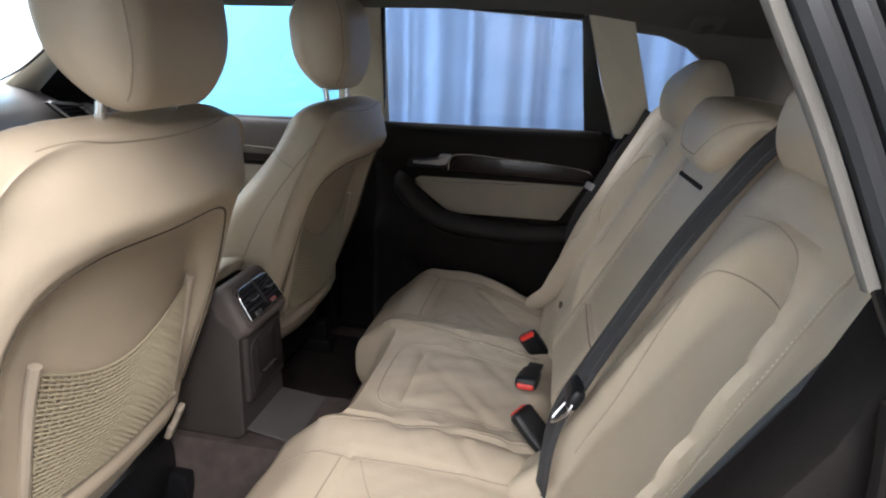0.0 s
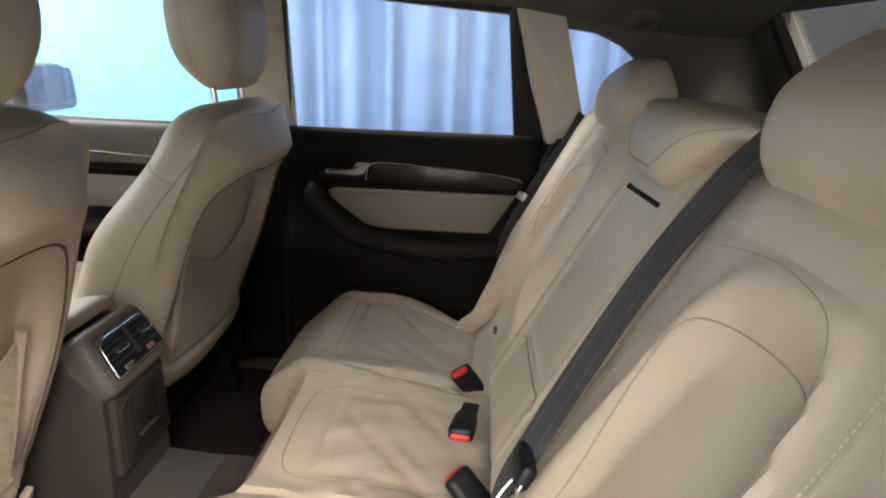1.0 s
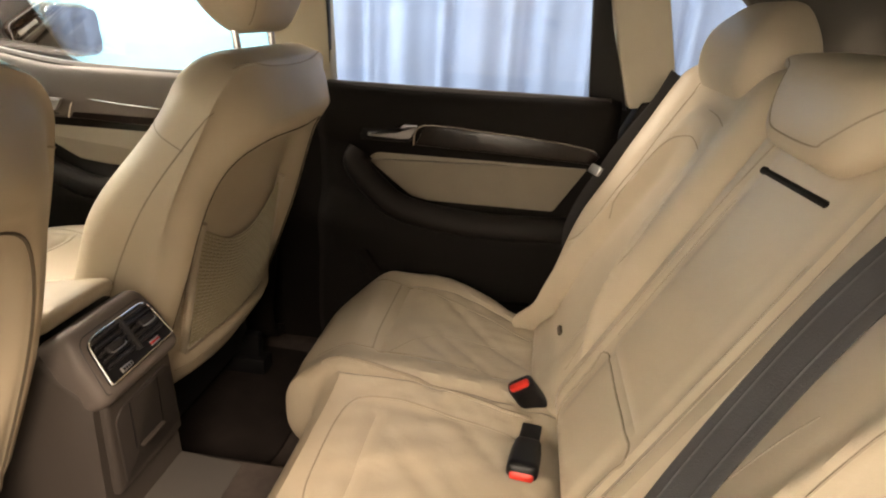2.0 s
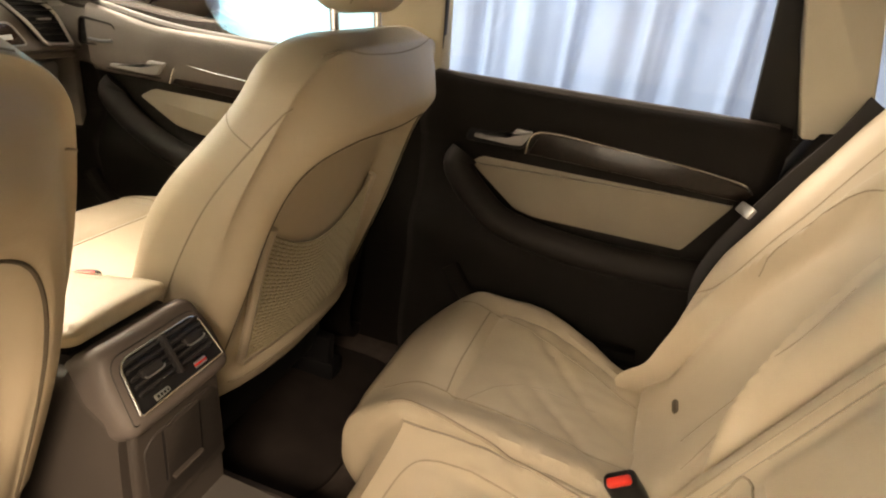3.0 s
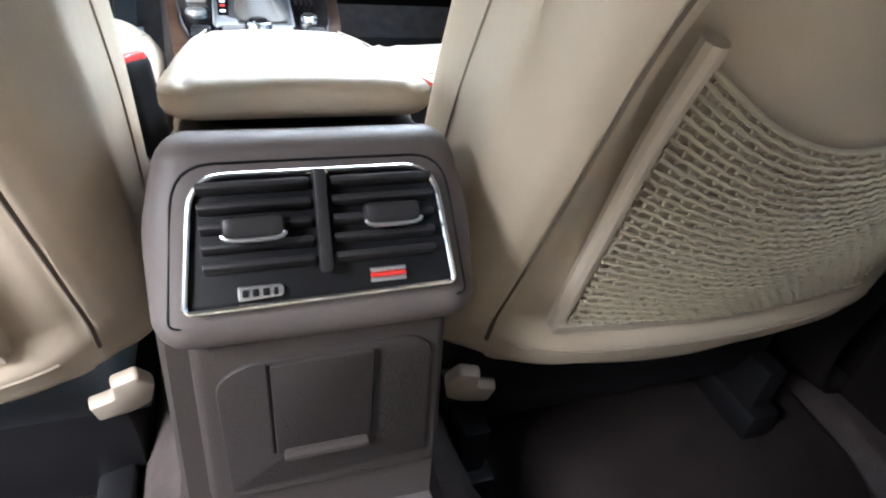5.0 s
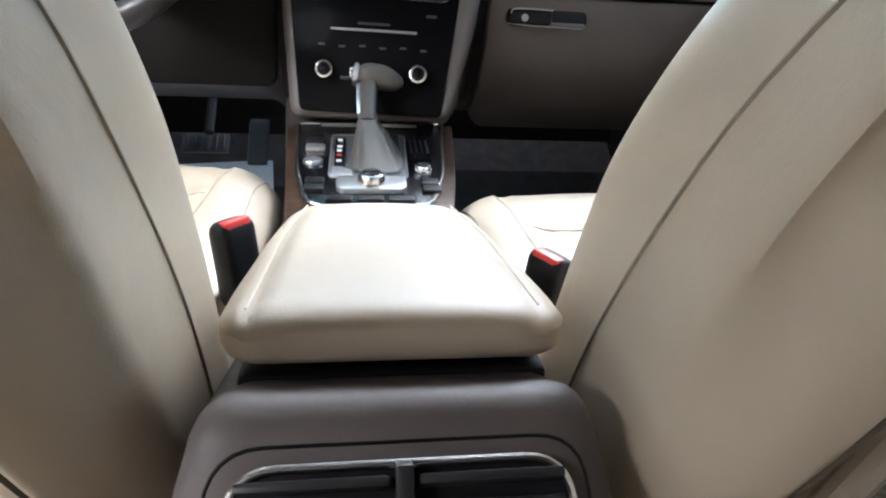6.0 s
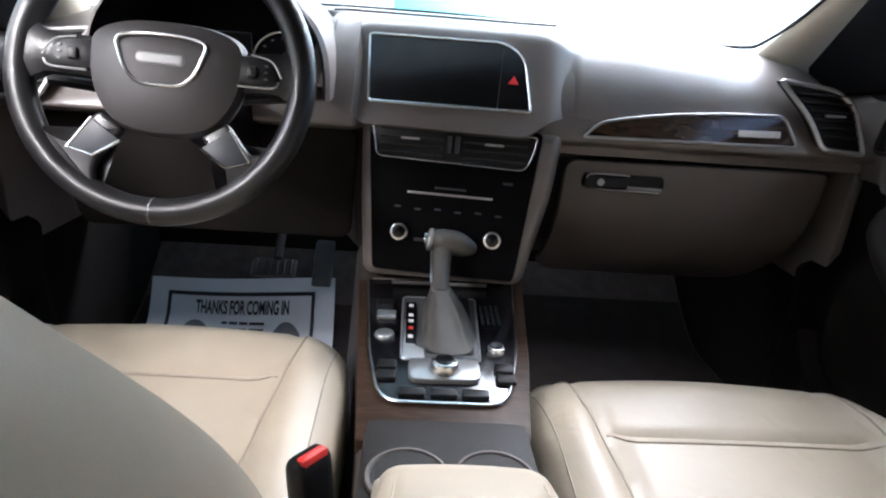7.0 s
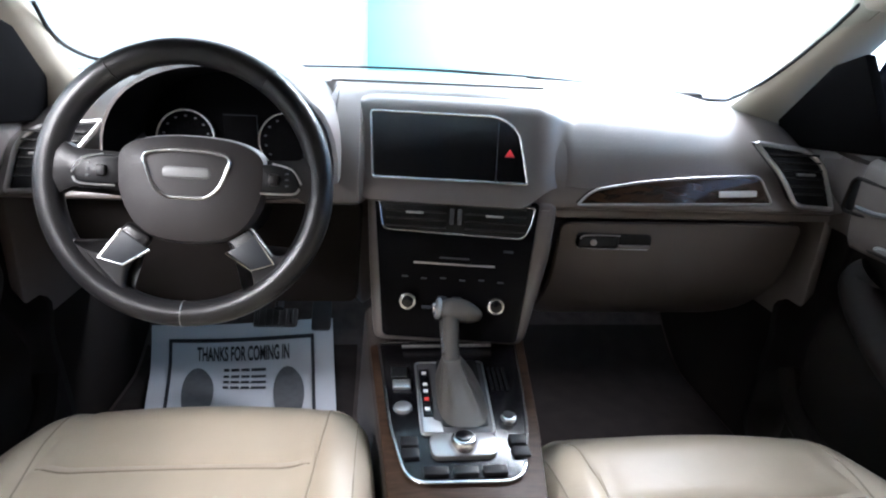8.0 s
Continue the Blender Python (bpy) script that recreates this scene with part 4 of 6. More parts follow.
def rear_backrest(sgn):
    ob = part("backrest", moved(pad((0.46 if sgn > 0 else 0.424, 0.12, 0.64), (0.05, 0.05, 0.06), 0.0075, outer_back_shape(sgn)), RB @ pose(sgn * (0.395 if sgn > 0 else 0.377), 0, 0)), M_LEATHER, bench, "outer backrest with a stitched arch")
    NB = Vector((0, -0.887, -0.462))

    def line(pts, r=0.0013):
        """pts: x outwards and height z of points on the backrest's front."""
        seam(ob, [Vector((sgn * x, -0.772 - 0.521 * (z - 1.09), z)) - NB * 0.1 for x, z in pts], NB, ob, r)

    if sgn > 0:
        line([(0.262, 0.74), (0.268, 0.86), (0.280, 0.97), (0.300, 1.045), (0.345, 1.075), (0.40, 1.08), (0.45, 1.06), (0.478, 1.00), (0.492, 0.90)], 0.001)
        line([(0.27, 1.113), (0.32, 1.121), (0.37, 1.123)], 0.0008)
    else:
        line([(0.285, 0.78), (0.288, 0.90), (0.292, 1.0), (0.302, 1.045), (0.330, 1.066), (0.392, 1.075), (0.445, 1.073), (0.470, 1.055), (0.482, 1.018), (0.490, 0.94)], 0.001)
        line([(0.255, 1.112), (0.31, 1.122), (0.369, 1.127), (0.433, 1.121), (0.462, 1.102), (0.475, 1.07)], 0.0007)
    line([(0.513, 1.155), (0.517, 1.10), (0.523, 1.0), (0.535, 0.93), (0.540, 0.80)], 0.0015)
    line([(0.205, 0.74), (0.215, 0.85), (0.225, 0.95), (0.24, 1.0)], 0.0008)
    P = smooth_path([Vector((sgn * x, -0.772 - 0.521 * (z - 1.09), z)) - NB * 0.1 for x, z in ((0.508, 1.150), (0.512, 1.10), (0.518, 1.0), (0.530, 0.93), (0.535, 0.80))], 20)
    tree = BVHTree.FromPolygons([v.co + bench.location for v in ob.data.vertices], [f.vertices[:] for f in ob.data.polygons])
    Q = [h for h in [tree.ray_cast(q - NB * 0.1, NB)[0] for q in P] if h is not None]
    part("stitching", join(*[tube([a - NB * 0.0006, a.lerp(b, 0.5) - NB * 0.0006], 0.0005, 4, False, 1, False) for a, b in zip(Q, Q[1:])]), M_STITCH, ob, "cream stitches along the outer seam")
    hook_at = tree.ray_cast(Vector((sgn * 0.36, -0.4, 0.735)), Vector((0, -1, -0.1)))[0]
    if hook_at is not None:
        part("anchor_slot", moved(pad((0.030, 0.012, 0.010), 0.004, 0.004), pose(hook_at.x, hook_at.y, hook_at.z, 30, 0, 0)), M_GROOVESHADE, ob, "dark pad painting the shade in a child seat anchor slot")
    hx, hy, hz = (0.41, -0.848, 1.208) if sgn > 0 else (-0.350, -0.862, 1.232)
    head = part("headrest", moved(pad((0.29, 0.11, 0.155), (0.06, 0.05, 0.07), 0.01, rear_head_shape), pose(hx, hy, hz, 14, 0, 0)), M_LEATHER, ob, "low beige leather headrest")
    for sx in (-1, 1):
        part("headrest_post", cyl((hx + sx * 0.07, hy, 1.12), (hx + sx * 0.07, hy, hz - 0.05), 0.006, None, 10), M_CHROME, ob)
    return ob


rear_backrest(1)
rear_backrest(-1)


def centre_shape(p):
    x, y, z = p
    front = step01(0.0, 0.04, y)
    y += front * (-0.005 * gauss(abs(x) - 0.115, 0.006) - 0.005 * gauss(abs(x) - 0.095, 0.005))
    s = max(abs(x - 0.0) / 0.085, abs(z + 0.19) / 0.075)
    y -= front * 0.004 * gauss(s - 1, 0.06)
    # scoop below the headrest
    y -= front * 0.035 * gauss(x, 0.09) * step01(0.20, 0.28, z)
    return Vector((x, y, z))


ctr = part("centre_backrest", moved(pad((0.325, 0.12, 0.57), (0.02, 0.05, 0.06), 0.008, centre_shape), RB @ pose(0, -0.004, -0.005)), M_LEATHER, bench, "narrow centre backrest with folding armrest")
NB = Vector((0, -0.887, -0.462))


def centre_line(pts, r=0.0012):
    seam(ctr, [Vector((x, -0.772 - 0.521 * (z - 1.09), z)) - NB * 0.1 for x, z in pts], NB, ctr, r)


for sx in (-1, 1):
    centre_line([(sx * 0.128, 0.72), (sx * 0.128, 0.9), (sx * 0.125, 1.05), (sx * 0.118, 1.14)])
    centre_line([(sx * 0.105, 0.86), (sx * 0.105, 0.98), (sx * 0.10, 1.06)], 0.0009)
centre_line([(0.10, 0.715), (0.10, 0.80), (0.098, 0.835), (0.0, 0.838), (-0.10, 0.835), (-0.103, 0.80), (-0.103, 0.715)], 0.0016)
part("pull_slot", moved(pad((0.165, 0.02, 0.010), 0.0045, 0.005), RB @ pose(0.02, 0.0475, 0.163, 0, 2, 0)), M_DOOR, ctr, "black pull slot for the folding armrest")


def saddle_rings():
    """A wide headrest with a lobe that hangs down in front and two wings that lie on the backrests."""
    rings = []
    for k in range(49):
        s = -1 + 2 * k / 48
        s = math.copysign(1 - (1 - abs(s)) ** 1.5, s) * 0.998
        lobe = 1 - step01(0.26, 0.78, abs(s))
        e = (1 - abs(s) ** 5) ** 0.4
        z0, z1 = 1.196 - 0.076 * lobe, 1.228 - 0.008 * s * s
        yf, yb = -0.797 + 0.032 * lobe, -0.885
        zc, yc, hz, hy = (z0 + z1) / 2, (yf + yb) / 2, (z1 - z0) / 2, (yf - yb) / 2
        ring = []
        for j in range(28):
            a = 2 * math.pi * j / 28
            c, q = math.cos(a), math.sin(a)
            z = zc + e * hz * math.copysign(abs(q) ** 0.62, q)
            ring.append(Vector((0.025 + 0.235 * s, yc + e * hy * math.copysign(abs(c) ** 0.62, c) - 0.22 * (z - 1.13), z)))
        rings.append(ring)
    return rings


ch = part("headrest", ring_loft(saddle_rings()), M_LEATHER, ctr, "saddle-shaped beige leather centre headrest", 60)
seam(ch, [Vector((0.025 + x, -0.5, z)) for x, z in ((-0.19, 1.213), (-0.12, 1.197), (-0.07, 1.158), (-0.045, 1.147), (0.045, 1.147), (0.07, 1.158), (0.12, 1.197), (0.19, 1.213))], (0, -1, 0), ch, 0.001)

# ---------------------------------------------------------------- rear belts and buckles


def buckle(name, at, aim, red_out, label, group, tall=1.0):
    """A belt buckle; at: its top, aim: the way it points up."""
    ob = thing(name, label, "seat belt buckle", group, "", at)
    q = Vector(aim).to_track_quat("Z", "Y").to_matrix().to_4x4()
    m = Matrix.Translation(at) @ q @ pose(0, 0, 0, 0, 0, red_out)
    part("housing", moved(pad((0.042, 0.024, 0.085), (0.009, 0.009, 0.008), 0.006, lambda p: Vector((p.x * (1 - 0.12 * step01(0, -0.04, p.z)), p.y, p.z * tall))), m @ pose(0, 0, -0.0425 * tall)), M_BLACK, ob, "black plastic buckle housing")
    part("release_button", moved(pad((0.032, 0.012, 0.012), 0.004, 0.004), m @ (pose(0, -0.005, -0.0035) if tall < 1.2 else pose(0, -0.0045, -0.0055))), M_RED, ob, "red release button")
    part("strap", moved(bx((0, 0, -0.11 * tall), (0.03, 0.008, 0.07), 0.003), m), M_BLACK, ob)
    return ob


buckle("belt_buckle", (0.168, -0.535, 0.722), (-0.28, 0.50, 0.80), 70, "black belt buckle with red button on the bench", "rear buckles")
buckle("belt_buckle", (-0.012, -0.545, 0.708), (-0.85, 0.10, 0.20), 0, "black belt buckle lying with its red button forward", "rear buckles")
buckle("belt_buckle", (-0.128, -0.540, 0.728), (0.35, 0.62, 0.55), -25, "black belt buckle standing beside the belt tongue", "rear buckles")

N = Vector((0, 0.887, 0.462))
belt = thing("seat_belt", "grey-brown seat belt across the rear backrest with chrome tongue", "seat belt", "", "", (-0.21, -0.70, 0.9))
pts = [Vector((-0.225, -0.93, 1.19)), Vector((-0.228, -0.86, 1.215)), Vector((-0.228, -0.822, 1.185)), Vector((-0.214, -0.788, 1.12)), Vector((-0.214, -0.751, 1.05)), Vector((-0.228, -0.703, 0.957)), Vector((-0.250, -0.656, 0.867)), Vector((-0.275, -0.618, 0.795)), Vector((-0.290, -0.60, 0.70))]
part("webbing", ribbon([p + N * (0.012, 0.012, 0.014, 0.018, 0.022, 0.026, 0.029, 0.028, 0.02)[i] for i, p in enumerate(pts)], 0.042, 0.003, (0.95, 0.27, 0.14)), M_WEBBING, belt)
for sx in (-1, 1):
    part("webbing_ridge", tube([p + N * (0.0135, 0.0135, 0.0155, 0.0195, 0.0235, 0.0275, 0.0305, 0.0295, 0.0215)[i] + Vector((sx * 0.0105, sx * 0.003, sx * 0.0016)) for i, p in enumerate(pts)], 0.0012, 5), M_WEBBING, belt)
part("belt_stop", moved(pad((0.062, 0.018, 0.030), 0.007, 0.006), pose(-0.270, -0.616, 0.858, 27, 6, 0)), M_BLACK, belt, "black plastic tongue grip")
part("tongue", join(tube([(-0.304, -0.612, 0.852), (-0.300, -0.600, 0.836), (-0.294, -0.590, 0.824), (-0.284, -0.590, 0.824), (-0.280, -0.602, 0.842), (-0.280, -0.612, 0.854)], 0.0022, 6), bx((-0.290, -0.610, 0.852), (0.030, 0.003, 0.012), 0.001, 2, (27, 6, 0))), M_CHROME, belt, "chrome belt tongue")

belt2 = thing("seat_belt", "dark seat belt hanging beside the rear door pillar", "seat belt", "", "", (0.6, -0.7, 0.9))
part("webbing", ribbon([(0.665, -0.80, 1.15), (0.655, -0.77, 1.09), (0.635, -0.70, 0.98), (0.612, -0.63, 0.83), (0.625, -0.66, 0.70)], 0.046, 0.003, (-0.4, 0.8, 0.2)), M_WEBBING, belt2)
part("tongue", moved(pad((0.045, 0.008, 0.02), 0.003, 0.006), pose(0.625, -0.66, 0.955, 30, 0, 20)), M_SILVER, belt2, "small metal belt tongue")

# ---------------------------------------------------------------- centre console
con = thing("centre_console", "dark brown centre console with vents, drawer and control panel", "console", "", "", (0, 0.3, 0.5))
rings = []
for y, w, zt, zb in ((-0.012, 0.076, 0.775, 0.56), (0.0, 0.08, 0.80, 0.55), (0.05, 0.080, 0.835, 0.55), (0.20, 0.074, 0.80, 0.55), (0.29, 0.080, 0.765, 0.55), (0.45, 0.090, 0.729, 0.55), (0.60, 0.105, 0.726, 0.55), (0.80, 0.122, 0.738, 0.55), (0.92, 0.135, 0.79, 0.55)):
    rings.append([Vector((x, y, z)) for x, z in rounded([(-w, zt), (w, zt), (w * 1.12, zb), (-w * 1.12, zb)], [0.02, 0.02, 0.01, 0.01])])
part("console_body", ring_loft(rings), M_DARK, con, "dark brown console body")
# rear cap with the vents
V = pose(0.005, -0.0155, 0.824, -32, 0, 0)
cap = pad((0.168, 0.07, 0.108), (0.018, 0.02, 0.018), 0.008, lambda p: Vector((p.x * (1 - 0.10 * step01(0, 0.05, p.z)), p.y, p.z)))
hood = part("vent_hood", moved(cap, V @ pose(0, 0.038, 0.0)), M_CONSOLE, con, "rounded brown-grey vent surround")
fr = rounded([(-0.066, -0.0325), (-0.058, 0.030), (0.058, 0.030), (0.066, -0.0315)], [0.004, 0.016, 0.016, 0.004], 6)
fs = [V @ Vector((p[0] * 1.13, -0.2, p[1] * 1.22 - 0.0005)) for p in fr]
seam(hood, fs, V.to_3x3() @ Vector((0, 1, 0)), con, 0.0007, True, M_BLACK, 0, 1, "panel_joint")
part("vent_recess", moved(prism(fr, 0.006, 0.001), V @ pose(0, -0.0005, 0)), M_BLACK, con, "black vent panel")
part("vent_rim", rim(fr, 0.0016, V @ pose(0, -0.002, 0)), M_CHROME, con, "bright vent frame")
part("vent_divider", moved(bx((0, -0.004, 0.006), (0.006, 0.01, 0.05), 0.001), V), M_SLAT, con)
for sx in (-1, 1):
    for k in range(5):
        part("vent_slat", moved(bx((sx * 0.0305, -0.003, 0.024 - k * 0.0092), (0.051, 0.009, 0.0036), 0.0012, 2, (-25, 0, 0)), V), M_SLAT, con)
    tab = part("vent_tab", moved(pad((0.028, 0.009, 0.011), (0.003, 0.003, 0.003), 0.003), V @ pose(sx * 0.033 + 0.001, -0.007, 0.0065 + 0.001 * sx)), M_SLAT, con, "dark vent tab with a silver lip")
    part("tab_lip", moved(tube([(sx * 0.033 - 0.013, -0.0115, 0.0035), (sx * 0.033 - 0.009, -0.0125, 0.001), (sx * 0.033 + 0.011, -0.0125, 0.001), (sx * 0.033 + 0.015, -0.0115, 0.0035)], 0.0011, 6, False, 3), V @ pose(0, 0, 0.001 * sx)), M_SILVER, tab)
part("thumb_wheel", moved(prism(rounded([(-0.042, -0.0295), (-0.042, -0.0225), (-0.0215, -0.0230), (-0.0205, -0.0255), (-0.0215, -0.0285)], 0.001), 0.004, 0.0006), V @ pose(0, -0.003, 0)), M_SILVER, con, "silver marked airflow wheel")
for xx, w in ((-0.0385, 0.0030), (-0.0338, 0.0030), (-0.0290, 0.0032), (-0.0245, 0.0022)):
    part("thumb_mark", moved(bx((xx, -0.0032, -0.0258), (w, 0.001, 0.0036), 0.0004), V), M_BLACK, con)
for k in (-1, 0, 1):
    part("thumb_wheel", moved(bx((0.031, -0.001 - (0.001 if k == 0 else 0), -0.0235 + k * 0.0025), (0.018, 0.004, 0.0022), 0.0005), V), M_RED if k == 0 else M_SILVER, con, "red temperature mark" if k == 0 else "")
# lower rear panel and drawer
part("rear_panel", moved(prism(rounded([(-0.074, -0.075), (-0.070, 0.068), (0.070, 0.068), (0.078, -0.075)], 0.008), 0.02, 0.006, 3), pose(0.005, -0.022, 0.698)), M_DARK, con, "dark brown rear panel")
drawer = part("drawer", moved(prism(rounded([(-0.060, -0.062), (-0.060, 0.038), (-0.045, 0.050), (0.050, 0.055), (0.062, 0.046), (0.066, -0.055)], [0.004, 0.02, 0.02, 0.01, 0.008, 0.004]), 0.004, 0.0015), pose(0.005, -0.0245, 0.698)), M_PANEL, con, "dark drawer front")
part("drawer_lid", moved(prism(rounded([(-0.031, -0.028), (-0.031, 0.048), (0.027, 0.050), (0.027, -0.026)], 0.002), 0.003, 0.0008), pose(0.005, -0.0262, 0.698)), M_PANEL, drawer)
for xx in (-0.0325, 0.0285):
    part("drawer_joint", moved(bx((xx, 0, 0.011), (0.0012, 0.002, 0.076), 0), pose(0.005, -0.0250, 0.698)), M_BLACK, drawer)
part("pull_lip", moved(pad((0.052, 0.008, 0.005), 0.002, 0.004), pose(0.004, -0.029, 0.672)), M_DARK, drawer)
structure("tunnel_plate", moved(prism(rounded([(-0.075, -0.055), (-0.072, 0.05), (0.085, 0.05), (0.095, -0.055)], 0.006), 0.006, 0.002), pose(0.0, -0.055, 0.562, -80, 0, 0)), mat("grey_plate", (0.065, 0.058, 0.053), 0.7, vary=0.12, bump=0.3), "grey plate behind the console foot", "trim")
# armrest lid, a thing of its own


def lid_shape(p):
    x, y, z = p
    z += -0.010 * step01(0.06, 0.14, y) - 0.003 * (x / 0.07) ** 2 * step01(0, 0.01, z) + 0.02 * step01(0.0, -0.1, y) * 0.3
    z -= 0.002 * gauss(abs(x) - 0.060, 0.003) * step01(0, 0.012, z)
    return Vector((x * (1 - 0.12 * step01(-0.02, 0.11, y)), y, z))


lid = thing("armrest_lid", "padded beige leather armrest lid on the console", "armrest", "", "", (0.005, 0.15, 0.84))
part("pad", moved(pad((0.148, 0.268, 0.026), (0.020, 0.020, 0.009), 0.004, lid_shape), pose(0.006, 0.178, 0.842, -8, 0, 0)), M_LEATHER, lid)
for sx in (-1, 1):
    part("stitching", tube([(0.006 + sx * 0.0625, 0.065, 0.8725), (0.006 + sx * 0.060, 0.17, 0.8575), (0.006 + sx * 0.054, 0.27, 0.838)], 0.0007, 5), M_STITCH, lid)
part("lid_base", bx((0.006, 0.190, 0.808), (0.142, 0.225, 0.046), 0.008, 3, (-8, 0, 0)), M_LEATHER, lid, "leather-covered side of the lid")
# black block in the gap under the lid's rear, in place of its shade
part("lid_gap_shade", bx((0.006, 0.070, 0.829), (0.136, 0.034, 0.030), 0.004, 2, (-8, 0, 0)), M_BLACK, lid)
# cup holders
for sx in (-1, 1):
    part("cup_ring", moved(tube([(0.037 * math.cos(a), 0.037 * math.sin(a), 0) for a in [k * math.pi / 12 for k in range(24)]], 0.003, 6, True, 1, False), pose(0.004 + sx * 0.041, 0.37, 0.757)), M_CONSOLE, con)
    part("cup_well", cyl((0.004 + sx * 0.041, 0.37, 0.750), (0.004 + sx * 0.041, 0.37, 0.7575), 0.0355, None, 28), M_BLACK, con, "black cup holder well")
part("cup_tray", moved(pad((0.172, 0.17, 0.02), 0.008, 0.02), pose(0.004, 0.375, 0.748)), M_ARM, con)
# wood surround, control panel
fz = lambda y: 0.736 + 0.05 * (y - 0.55)


def on_top(outline, depth, lift, bevel=0.002):
    """A flat piece on the console's top: outline in x, y."""
    bm = prism(outline, depth, bevel)
    for v in bm.verts:
        x, d, y = v.co.x, v.co.y, v.co.z
        v.co = Vector((x, y, fz(y) + lift - d))
    return bm


part("wood_surround", on_top(rounded([(-0.092, 0.448), (0.097, 0.455), (0.122, 0.62), (0.150, 0.86), (-0.125, 0.84), (-0.106, 0.62)], 0.008), 0.02, 0.004), M_WOODDULL, con, "polished walnut console surround")
panel = rounded([(-0.070, 0.512), (0.078, 0.512), (0.104, 0.62), (0.132, 0.855), (-0.110, 0.84), (-0.092, 0.62)], [0.03, 0.03, 0.02, 0.01, 0.01, 0.02], 6)
part("control_panel", on_top(panel, 0.01, 0.007), M_GLOSS, con, "gloss black control panel")
part("panel_rim", tube([Vector((p[0], p[1], fz(p[1]) + 0.007)) for p in panel[13:] + panel[:14]], 0.0025, 8, False, 1, False), M_CHROME, con, "bright aluminium rim")
plate = rounded([(-0.049, 0.597), (0.054, 0.597), (0.061, 0.775), (-0.050, 0.772)], 0.008)
part("shift_plate", on_top(plate, 0.005, 0.0105), M_GUN, con, "dark satin shift gate plate")
part("plate_rim", tube([Vector((p[0], p[1], fz(p[1]) + 0.0105)) for p in plate], 0.0016, 6, True, 1, False), M_SILVER, con, "thin silver edge of the shift gate")
part("plate_corner", on_top(rounded([(-0.047, 0.600), (-0.018, 0.600), (-0.020, 0.622), (-0.030, 0.628), (-0.047, 0.70)], 0.003), 0.004, 0.0122, 0.001), M_SILVER, con)
part("shift_display", on_top(rounded([(-0.044, 0.632), (-0.029, 0.632), (-0.030, 0.752), (-0.046, 0.750)], 0.003), 0.004, 0.0135), M_GLOSS, con)
part("shift_well", on_top(rounded([(-0.018, 0.612), (0.048, 0.612), (0.052, 0.778), (-0.016, 0.778)], 0.008), 0.004, 0.0125), M_BLACK, con)
for k, yy in enumerate((0.735, 0.705, 0.688, 0.668, 0.645)):
    part("gear_mark", on_top([(-0.041, yy), (-0.034, yy), (-0.034, yy + 0.007), (-0.041, yy + 0.007)], 0.001, 0.0145, 0), M_RED if k == 3 else M_WHITE, con)
for k, (xx, yy, w, d) in enumerate(((-0.073, 0.715, 0.028, 0.022), (-0.076, 0.745, 0.026, 0.03))):
    part("switch", on_top(rounded([(xx - w / 2, yy - d / 2), (xx + w / 2, yy - d / 2), (xx + w / 2, yy + d / 2), (xx - w / 2, yy + d / 2)], 0.003), 0.006, 0.0125), M_SILVER if k == 0 else M_BLACK, con)
part("start_button", cyl((-0.073, 0.66, fz(0.66) + 0.004), (-0.073, 0.66, fz(0.66) + 0.012), 0.0145, 0.013, 24, 0.002), M_SILVER, con, "round silver start button")
part("volume_knob", cyl((0.078, 0.628, fz(0.63) + 0.004), (0.078, 0.628, fz(0.63) + 0.017), 0.013, 0.011, 24, 0.002), M_CHROME, con, "small chrome knob")
part("volume_cap", cyl((0.078, 0.628, fz(0.63) + 0.015), (0.078, 0.628, fz(0.63) + 0.0185), 0.008, 0.008, 20), M_BLACK, con)
part("menu_plate", on_top(rounded([(-0.038, 0.550), (0.050, 0.552), (0.052, 0.597), (-0.040, 0.595)], 0.014), 0.012, 0.014), M_SILVER, con, "silver menu button plate")
part("menu_knob", cyl((0.006, 0.574, fz(0.57) + 0.010), (0.006, 0.574, fz(0.57) + 0.026), 0.021, 0.0165, 28, 0.002), M_CHROME, con, "chrome rotary menu knob")
part("menu_cap", cyl((0.006, 0.574, fz(0.57) + 0.024), (0.006, 0.574, fz(0.57) + 0.0285), 0.0125, 0.0115, 24, 0.001), M_GLOSS, con)
for xx in (-0.066, 0.083):
    for yy in (0.562, 0.585):
        part("menu_key", on_top(rounded([(xx - 0.012, yy - 0.010), (xx + 0.012, yy - 0.010), (xx + 0.012, yy + 0.009), (xx - 0.012, yy + 0.009)], 0.003), 0.006, 0.0125), M_BLACK, con)
for xx in (-0.034, 0.004, 0.042):
    part("menu_key", on_top(rounded([(xx - 0.016, 0.521), (xx + 0.016, 0.521), (xx + 0.016, 0.536), (xx - 0.016, 0.536)], 0.003), 0.006, 0.0125), M_BLACK, con)
for k in range(4):
    part("grille_bar", on_top([(0.066 + k * 0.008, 0.70), (0.070 + k * 0.008, 0.70), (0.071 + k * 0.008, 0.76), (0.067 + k * 0.008, 0.76)], 0.003, 0.0095, 0), M_BLACK, con)
part("tray_rim", tube([(-0.07, 0.82, fz(0.82) + 0.012), (0.085, 0.825, fz(0.82) + 0.012)], 0.003, 6), M_SILVER, con)

for xx in (-0.018, -0.008):
    part("indicator_mark", on_top([(xx - 0.003, 0.476), (xx - 0.001, 0.476), (xx - 0.001, 0.481), (xx - 0.003, 0.481)], 0.001, 0.0052, 0), M_RED, con)

